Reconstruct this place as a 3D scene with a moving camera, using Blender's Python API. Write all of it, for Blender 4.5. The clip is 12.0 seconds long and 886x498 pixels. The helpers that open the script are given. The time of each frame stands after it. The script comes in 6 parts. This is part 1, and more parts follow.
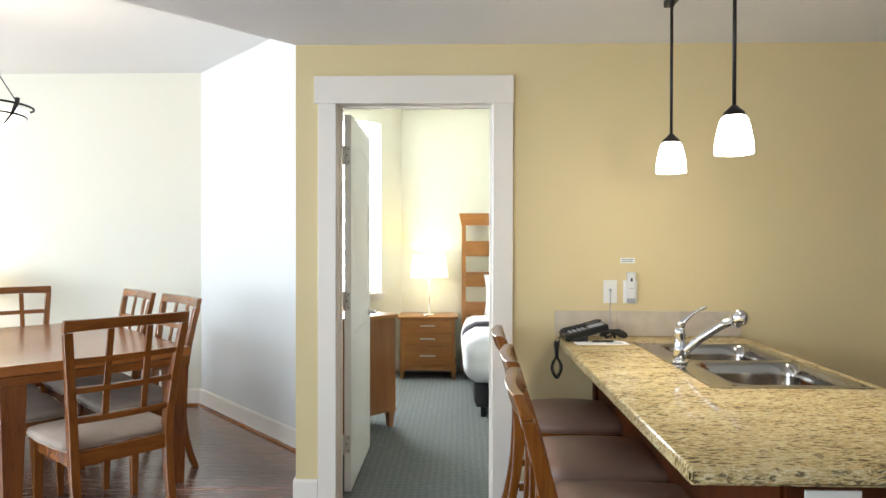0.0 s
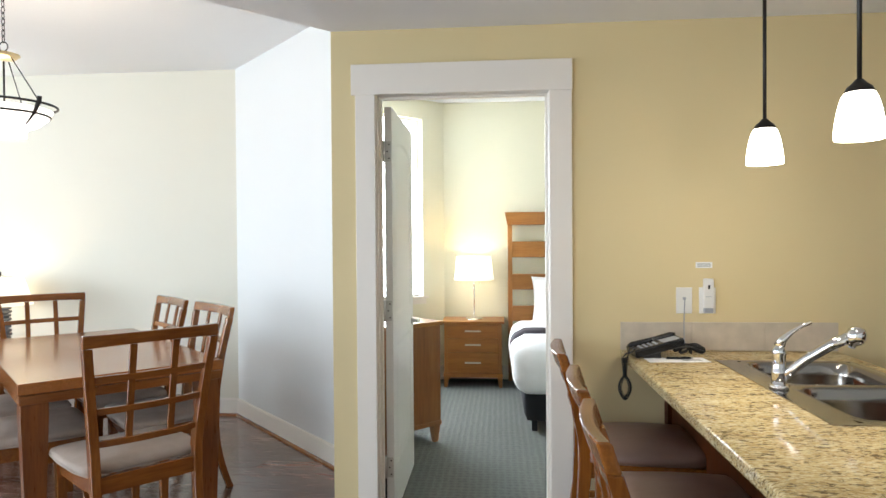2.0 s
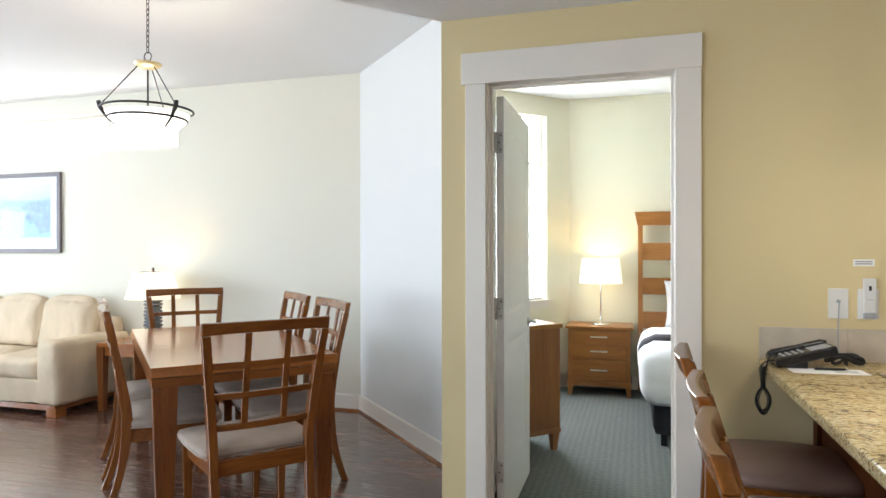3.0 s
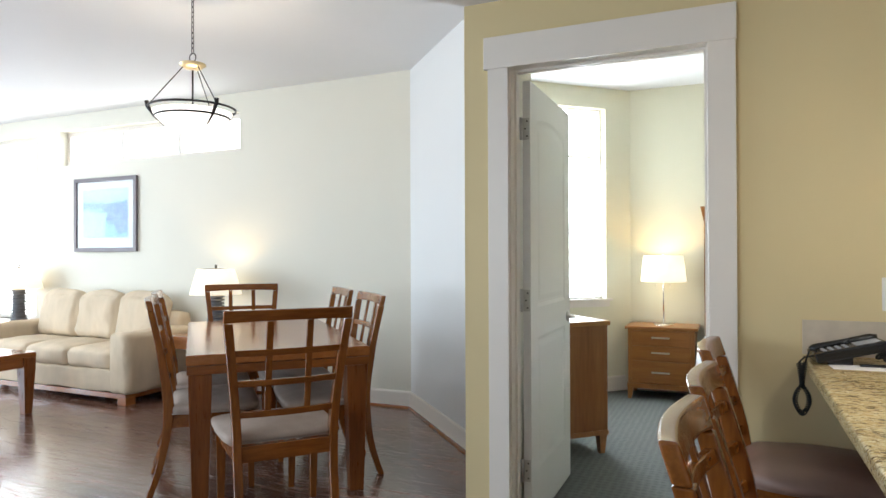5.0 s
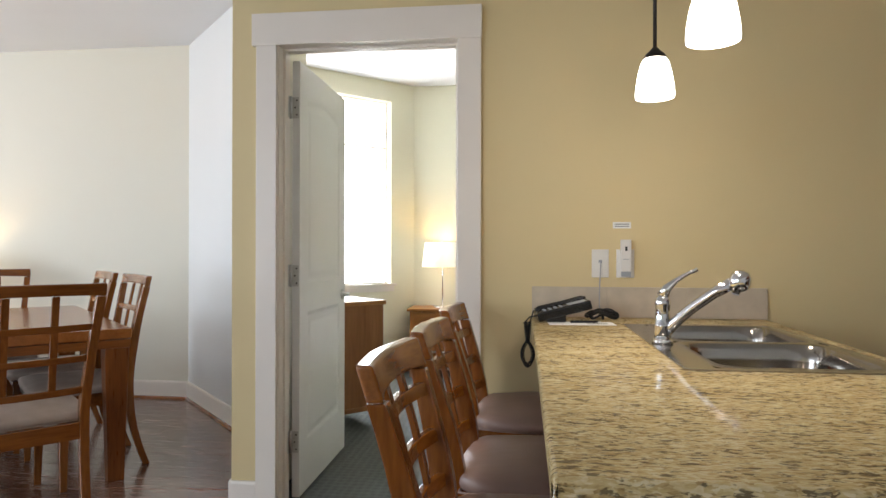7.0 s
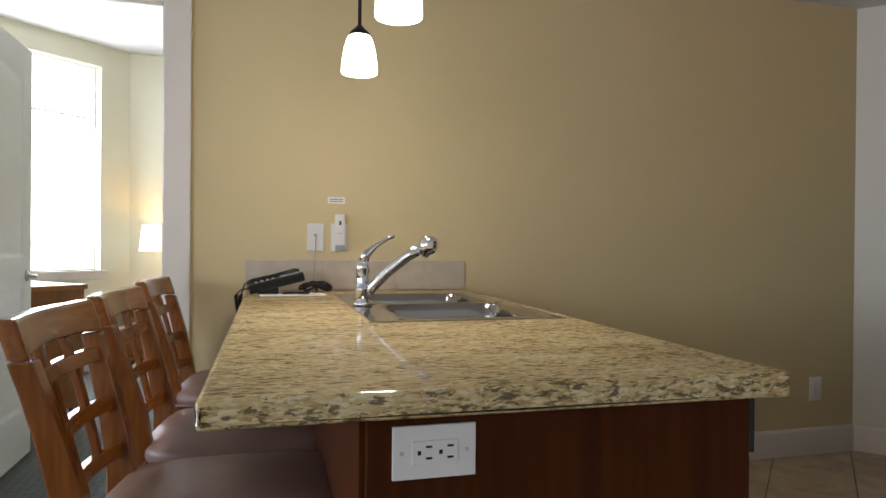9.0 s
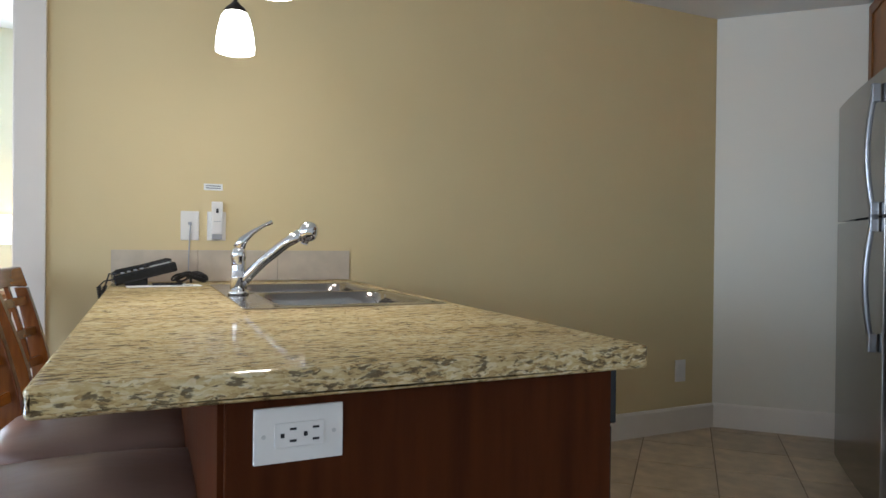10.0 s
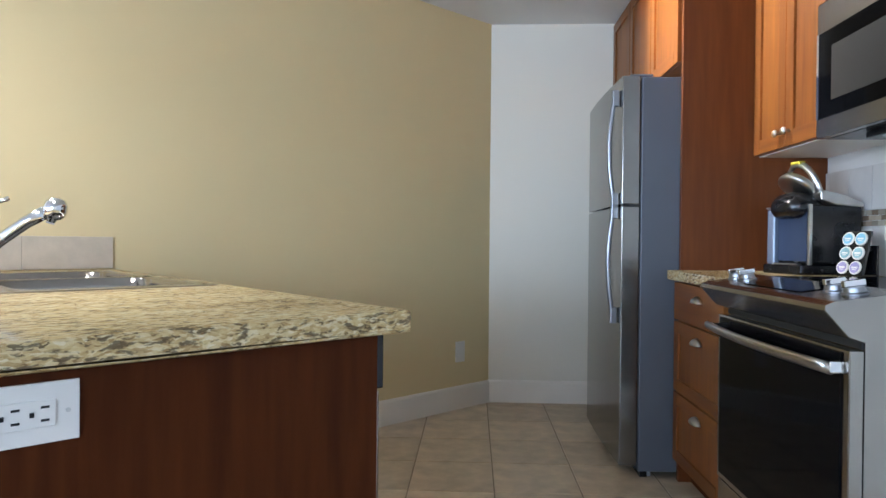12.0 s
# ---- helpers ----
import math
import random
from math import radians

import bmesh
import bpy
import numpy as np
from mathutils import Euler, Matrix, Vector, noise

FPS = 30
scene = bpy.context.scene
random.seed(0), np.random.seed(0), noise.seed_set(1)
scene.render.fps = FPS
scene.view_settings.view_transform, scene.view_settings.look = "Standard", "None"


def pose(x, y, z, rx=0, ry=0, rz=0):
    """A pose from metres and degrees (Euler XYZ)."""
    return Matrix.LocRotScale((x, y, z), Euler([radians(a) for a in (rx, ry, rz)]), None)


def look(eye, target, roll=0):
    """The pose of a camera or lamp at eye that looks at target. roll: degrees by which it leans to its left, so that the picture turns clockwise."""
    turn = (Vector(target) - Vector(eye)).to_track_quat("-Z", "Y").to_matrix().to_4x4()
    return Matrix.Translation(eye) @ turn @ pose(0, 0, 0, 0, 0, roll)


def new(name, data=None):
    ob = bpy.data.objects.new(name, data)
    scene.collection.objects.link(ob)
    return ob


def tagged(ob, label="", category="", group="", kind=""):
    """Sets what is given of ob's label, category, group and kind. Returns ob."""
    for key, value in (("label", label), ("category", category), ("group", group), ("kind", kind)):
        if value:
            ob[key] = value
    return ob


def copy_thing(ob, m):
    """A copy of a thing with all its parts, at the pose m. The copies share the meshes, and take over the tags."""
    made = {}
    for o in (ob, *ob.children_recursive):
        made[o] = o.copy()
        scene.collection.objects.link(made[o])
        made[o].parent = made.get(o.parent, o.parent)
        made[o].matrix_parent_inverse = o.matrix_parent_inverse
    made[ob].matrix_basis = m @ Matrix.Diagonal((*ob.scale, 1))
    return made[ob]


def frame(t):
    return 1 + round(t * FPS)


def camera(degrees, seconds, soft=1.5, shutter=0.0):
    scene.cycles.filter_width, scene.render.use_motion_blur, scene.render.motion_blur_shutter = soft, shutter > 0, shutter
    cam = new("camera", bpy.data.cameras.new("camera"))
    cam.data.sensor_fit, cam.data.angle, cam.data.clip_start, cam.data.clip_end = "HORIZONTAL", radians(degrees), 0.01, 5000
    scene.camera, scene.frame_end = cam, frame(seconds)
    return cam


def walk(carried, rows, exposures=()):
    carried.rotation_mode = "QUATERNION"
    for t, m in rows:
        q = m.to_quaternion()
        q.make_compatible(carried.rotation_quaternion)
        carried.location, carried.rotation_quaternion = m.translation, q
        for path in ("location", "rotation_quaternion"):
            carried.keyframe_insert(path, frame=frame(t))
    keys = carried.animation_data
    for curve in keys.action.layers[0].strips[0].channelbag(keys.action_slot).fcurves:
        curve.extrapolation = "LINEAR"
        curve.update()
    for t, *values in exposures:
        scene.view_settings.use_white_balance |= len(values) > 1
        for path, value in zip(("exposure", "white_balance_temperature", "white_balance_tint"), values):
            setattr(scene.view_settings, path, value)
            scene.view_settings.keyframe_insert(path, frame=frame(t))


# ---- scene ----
cam = camera(68.5, 12.0)
PATH = [
    (0, (0.308, 0.129, 1.373), (0.258, 2.128, 1.355), 0.1),
    (0.5, (0.219, 0.248, 1.402), (0.17, 2.247, 1.376), 0.2),
    (1, (0.159, 0.325, 1.405), (0.123, 2.325, 1.384), 0.1),
    (1.5, (0.165, 0.376, 1.397), (0.121, 2.375, 1.382), -0.3),
    (2, (0.248, 0.455, 1.402), (0.076, 2.447, 1.378), -0.4),
    (2.5, (0.293, 0.511, 1.364), (-0.084, 2.475, 1.354), -0.3),
    (3, (0.329, 0.601, 1.342), (-0.244, 2.518, 1.342), -0.1),
    (5, (0.57, 0.759, 1.272), (-0.245, 2.585, 1.288), -0.2),
    (5.5, (0.643, 0.751, 1.253), (-0.112, 2.603, 1.261), 0.0),
    (6, (0.685, 0.728, 1.218), (0.071, 2.632, 1.234), 0.3),
    (6.5, (0.73, 0.721, 1.203), (0.285, 2.671, 1.21), 0.3),
    (7, (0.765, 0.697, 1.179), (0.519, 2.682, 1.183), 0.1),
    (9, (0.886, 0.663, 1.092), (1.408, 2.594, 1.083), 0.5),
    (9.5, (0.908, 0.664, 1.077), (1.588, 2.545, 1.063), 0.6),
    (10, (0.926, 0.668, 1.062), (1.755, 2.488, 1.046), 0.6),
    (10.5, (0.938, 0.665, 1.047), (1.9, 2.418, 1.031), 0.5),
    (11, (0.946, 0.655, 1.034), (2.033, 2.334, 1.017), 0.5),
    (11.5, (0.953, 0.642, 1.024), (2.167, 2.23, 1.006), 0.6),
    (12, (0.962, 0.636, 1.016), (2.309, 2.113, 0.995), 0.5),
]
EXPOSURES = [(0, 0.42, 6550, 11), (1.5, 0.32, 6550, 12), (2.5, 0.16, 6500, 12), (5, -0.11, 6400, 12), (6, -0.12, 6550, 14), (7, -0.12, 6750, 16), (9, -0.20, 6500, 17), (10, 0.08, 5950, 13), (11, 0.42, 5450, 11), (11.5, 0.56, 5450, 11), (12, 0.76, 5550, 13)]
walk(cam, [(t, look(eye, target, roll)) for t, eye, target, roll in PATH], EXPOSURES)

# ---- world, sun, large lights ----
world = bpy.data.worlds.new("sky")
scene.world = world
world.use_nodes = True
wn = world.node_tree.nodes
sky = wn.new("ShaderNodeTexSky")
sky.sky_type = 'NISHITA'
sky.sun_disc = False
sky.sun_elevation, sky.sun_rotation = radians(40), radians(235)
world.node_tree.links.new(sky.outputs[0], wn["Background"].inputs[0])
wn["Background"].inputs[1].default_value = 0.12


def area_light(name, eye, target, sx, sy, power, color):
    data = bpy.data.lights.new(name, 'AREA')
    data.shape, data.size, data.size_y, data.energy, data.color = 'RECTANGLE', sx, sy, power, color
    ob = new(name, data)
    ob.matrix_world = look(eye, target)
    return ob


def point_light(name, at, power, color, radius=0.03):
    data = bpy.data.lights.new(name, 'POINT')
    data.energy, data.color, data.shadow_soft_size = power, color, radius
    ob = new(name, data)
    ob.location = at
    return ob


def spot_light(name, at, power, color, degrees, blend=0.6, radius=0.05):
    data = bpy.data.lights.new(name, 'SPOT')
    data.energy, data.color, data.shadow_soft_size = power, color, radius
    data.spot_size, data.spot_blend = radians(degrees), blend
    ob = new(name, data)
    ob.location = at
    return ob


DAY = (0.69, 0.85, 1.0)
WARM = (1.0, 0.80, 0.55)
area_light("daylight_west_window", (-8.42, 1.9, 1.4), (0, 1.9, 1.2), 3.8, 2.1, 315, DAY)
# South window is unseen, assumed from daylight on faces turned south-west.
area_light("daylight_assumed_south_window", (-3.57, -1.42, 1.665), (-3.57, 5, 1.5), 3.7, 1.4, 112, DAY)

# ---- materials ----


def mat(name, base, rough=0.5, metal=0.0, vary=0.08, scale=6.0, bump=0.0, bump_scale=40.0, coat=0.0, spec=0.5, stretch=(1, 1, 1), fine=None):
    """Plain surface with two scales of variation in tone and a fine relief."""
    m = bpy.data.materials.new(name)
    m.use_nodes = True
    t = m.node_tree
    b = t.nodes["Principled BSDF"]
    b.inputs["Metallic"].default_value = metal
    b.inputs["Coat Weight"].default_value = coat
    b.inputs["Coat Roughness"].default_value = 0.12
    b.inputs["Specular IOR Level"].default_value = spec
    co = t.nodes.new("ShaderNodeTexCoord")
    mp = t.nodes.new("ShaderNodeMapping")
    mp.inputs["Scale"].default_value = stretch
    t.links.new(co.outputs["Object"], mp.inputs[0])
    n1 = t.nodes.new("ShaderNodeTexNoise")
    n1.inputs["Scale"].default_value = scale
    n1.inputs["Detail"].default_value = 5
    t.links.new(mp.outputs[0], n1.inputs["Vector"])
    mix = t.nodes.new("ShaderNodeMix")
    mix.data_type = 'RGBA'
    mix.inputs[6].default_value = (*[c * (1 - vary) for c in base], 1)
    mix.inputs[7].default_value = (*[min(1, c * (1 + vary)) for c in base], 1)
    t.links.new(n1.outputs[0], mix.inputs[0])
    t.links.new(mix.outputs[2], b.inputs["Base Color"])
    mr = t.nodes.new("ShaderNodeMapRange")
    spread = 0.015 if metal > 0.5 else 0.06
    mr.inputs[3].default_value = max(0.02, rough - spread)
    mr.inputs[4].default_value = min(1, rough + spread)
    t.links.new(n1.outputs[0], mr.inputs[0])
    t.links.new(mr.outputs[0], b.inputs["Roughness"])
    if bump:
        n2 = t.nodes.new("ShaderNodeTexNoise")
        n2.inputs["Scale"].default_value = bump_scale
        n2.inputs["Detail"].default_value = 4
        t.links.new(mp.outputs[0], n2.inputs["Vector"])
        bp = t.nodes.new("ShaderNodeBump")
        bp.inputs["Strength"].default_value = bump
        bp.inputs["Distance"].default_value = 0.004
        t.links.new(n2.outputs[0], bp.inputs["Height"])
        t.links.new(bp.outputs[0], b.inputs["Normal"])
    return m


def wood(name, dark, light, axis=2, rough=0.35, coat=0.25, grain=9.0, random_tone=0.0):
    """Stained wood with grain along one axis of the object."""
    m = bpy.data.materials.new(name)
    m.use_nodes = True
    t = m.node_tree
    b = t.nodes["Principled BSDF"]
    b.inputs["Coat Weight"].default_value = coat
    b.inputs["Coat Roughness"].default_value = 0.15
    b.inputs["Specular IOR Level"].default_value = 0.3
    co = t.nodes.new("ShaderNodeTexCoord")
    info = t.nodes.new("ShaderNodeObjectInfo")
    off = t.nodes.new("ShaderNodeVectorMath")
    off.operation = 'ADD'
    sc = t.nodes.new("ShaderNodeVectorMath")
    sc.operation = 'SCALE'
    sc.inputs[0].default_value = (7.3, 5.1, 3.7)
    t.links.new(info.outputs["Random"], sc.inputs["Scale"])
    t.links.new(co.outputs["Object"], off.inputs[0])
    t.links.new(sc.outputs[0], off.inputs[1])
    mp = t.nodes.new("ShaderNodeMapping")
    s = [grain, grain, grain]
    s[axis] = grain * 0.09
    mp.inputs["Scale"].default_value = s
    t.links.new(off.outputs[0], mp.inputs[0])
    n1 = t.nodes.new("ShaderNodeTexNoise")
    n1.inputs["Scale"].default_value = 1.6
    n1.inputs["Detail"].default_value = 3
    n1.inputs["Distortion"].default_value = 0.6
    n2 = t.nodes.new("ShaderNodeTexNoise")
    n2.inputs["Scale"].default_value = 9.0
    n2.inputs["Detail"].default_value = 6
    for n in (n1, n2):
        t.links.new(mp.outputs[0], n.inputs["Vector"])
    add = t.nodes.new("ShaderNodeMath")
    add.operation = 'MULTIPLY_ADD'
    add.inputs[1].default_value = 0.45
    t.links.new(n2.outputs[0], add.inputs[0])
    hal = t.nodes.new("ShaderNodeMath")
    hal.operation = 'MULTIPLY'
    hal.inputs[1].default_value = 0.55
    t.links.new(n1.outputs[0], hal.inputs[0])
    t.links.new(hal.outputs[0], add.inputs[2])
    ramp = t.nodes.new("ShaderNodeValToRGB")
    ramp.color_ramp.elements[0].position = 0.3
    ramp.color_ramp.elements[1].position = 0.72
    ramp.color_ramp.elements[0].color = (*dark, 1)
    ramp.color_ramp.elements[1].color = (*light, 1)
    t.links.new(add.outputs[0], ramp.inputs[0])
    last = ramp.outputs[0]
    if random_tone:
        hsv = t.nodes.new("ShaderNodeHueSaturation")
        mr = t.nodes.new("ShaderNodeMapRange")
        mr.inputs[3].default_value = 1 - random_tone
        mr.inputs[4].default_value = 1 + random_tone
        t.links.new(info.outputs["Random"], mr.inputs[0])
        t.links.new(mr.outputs[0], hsv.inputs["Value"])
        t.links.new(last, hsv.inputs["Color"])
        last = hsv.outputs[0]
    t.links.new(last, b.inputs["Base Color"])
    rr = t.nodes.new("ShaderNodeMapRange")
    spread = 0.07 if grain < 10 else 0.02
    rr.inputs[3].default_value = rough - spread
    rr.inputs[4].default_value = rough + spread
    t.links.new(n2.outputs[0], rr.inputs[0])
    t.links.new(rr.outputs[0], b.inputs["Roughness"])
    bp = t.nodes.new("ShaderNodeBump")
    bp.inputs["Strength"].default_value = 0.05 if grain < 10 else 0.004
    bp.inputs["Distance"].default_value = 0.002
    t.links.new(n2.outputs[0], bp.inputs["Height"])
    t.links.new(bp.outputs[0], b.inputs["Normal"])
    return m


def glow(name, color, strength, rough=0.4):
    m = bpy.data.materials.new(name)
    m.use_nodes = True
    b = m.node_tree.nodes["Principled BSDF"]
    b.inputs["Base Color"].default_value = (0.85, 0.83, 0.78, 1)
    b.inputs["Roughness"].default_value = rough
    b.inputs["Emission Color"].default_value = (*color, 1)
    b.inputs["Emission Strength"].default_value = strength
    return m


def glass(name, color=(1, 1, 1), rough=0.0):
    m = bpy.data.materials.new(name)
    m.use_nodes = True
    b = m.node_tree.nodes["Principled BSDF"]
    b.inputs["Base Color"].default_value = (*color, 1)
    b.inputs["Transmission Weight"].default_value = 1.0
    b.inputs["Roughness"].default_value = rough
    b.inputs["IOR"].default_value = 1.1
    return m


def granite(name):
    """Polished stone: cream and tan ground with brown and black flecks, drawn out along the slab; a thin polish lies over it."""
    m = bpy.data.materials.new(name)
    m.use_nodes = True
    t = m.node_tree
    t.nodes.remove(t.nodes["Principled BSDF"])
    co = t.nodes.new("ShaderNodeTexCoord")
    warp = t.nodes.new("ShaderNodeTexNoise")
    warp.inputs["Scale"].default_value = 30
    warp.inputs["Detail"].default_value = 3
    t.links.new(co.outputs["Object"], warp.inputs["Vector"])
    wadd = t.nodes.new("ShaderNodeVectorMath")
    wadd.operation = 'MULTIPLY_ADD'
    wadd.inputs[1].default_value = (0.022, 0.016, 0.016)
    t.links.new(warp.outputs["Color"], wadd.inputs[0])
    t.links.new(co.outputs["Object"], wadd.inputs[2])
    mp = t.nodes.new("ShaderNodeMapping")
    mp.inputs["Scale"].default_value = (0.38, 1.15, 1.2)
    mp.inputs["Rotation"].default_value = (0, 0, radians(-9))
    t.links.new(wadd.outputs[0], mp.inputs[0])

    def cells(scale):
        v = t.nodes.new("ShaderNodeTexVoronoi")
        v.inputs["Scale"].default_value = scale
        t.links.new(mp.outputs[0], v.inputs["Vector"])
        c = t.nodes.new("ShaderNodeSeparateColor")
        t.links.new(v.outputs["Color"], c.inputs[0])
        return c.outputs[0]

    def grains(scale, detail):
        n = t.nodes.new("ShaderNodeTexNoise")
        n.inputs["Scale"].default_value = scale
        n.inputs["Detail"].default_value = detail
        t.links.new(mp.outputs[0], n.inputs["Vector"])
        return n.outputs[0]

    def mathed(op, a, b, c=None):
        k = t.nodes.new("ShaderNodeMath")
        k.operation = op
        for i, v in enumerate((a, b, c)):
            if isinstance(v, float):
                k.inputs[i].default_value = v
            elif v is not None:
                t.links.new(v, k.inputs[i])
        return k.outputs[0]

    def ramp(value, stops):
        e = t.nodes.new("ShaderNodeValToRGB")
        for i, (p, c) in enumerate(stops):
            q = e.color_ramp.elements[i] if i < 2 else e.color_ramp.elements.new(p)
            q.position = p
            q.color = (*c, 1)
        t.links.new(value, e.inputs[0])
        return e.outputs[0]

    veins = grains(10, 3)
    tone = mathed('MULTIPLY_ADD', cells(230), 0.5, mathed('MULTIPLY_ADD', grains(150, 5), 0.7, mathed('MULTIPLY_ADD', veins, 0.5, -0.39)))
    ground = ramp(tone, [(0.18, (0.70, 0.60, 0.375)), (0.36, (0.63, 0.50, 0.27)), (0.54, (0.55, 0.405, 0.185)), (0.70, (0.42, 0.285, 0.12)), (0.84, (0.23, 0.14, 0.054))])
    dark = mathed('MULTIPLY_ADD', cells(300), 0.22, mathed('MULTIPLY_ADD', grains(100, 5), 1.45, mathed('MULTIPLY_ADD', veins, 0.3, -0.49)))
    fleck = ramp(dark, [(0.565, (0, 0, 0)), (0.69, (0.82, 0.82, 0.82))])
    x = t.nodes.new("ShaderNodeMix")
    x.data_type = 'RGBA'
    x.inputs[7].default_value = (0.07, 0.045, 0.022, 1)
    t.links.new(fleck, x.inputs[0])
    t.links.new(ground, x.inputs[6])
    body = t.nodes.new("ShaderNodeBsdfDiffuse")
    t.links.new(x.outputs[2], body.inputs["Color"])
    polish = t.nodes.new("ShaderNodeBsdfGlossy")
    polish.inputs["Roughness"].default_value = 0.07
    fres = t.nodes.new("ShaderNodeFresnel")
    fres.inputs["IOR"].default_value = 1.38
    shine = t.nodes.new("ShaderNodeMixShader")
    t.links.new(mathed('MINIMUM', fres.outputs[0], 0.26), shine.inputs[0])
    t.links.new(body.outputs[0], shine.inputs[1])
    t.links.new(polish.outputs[0], shine.inputs[2])
    t.links.new(shine.outputs[0], t.nodes["Material Output"].inputs["Surface"])
    return m


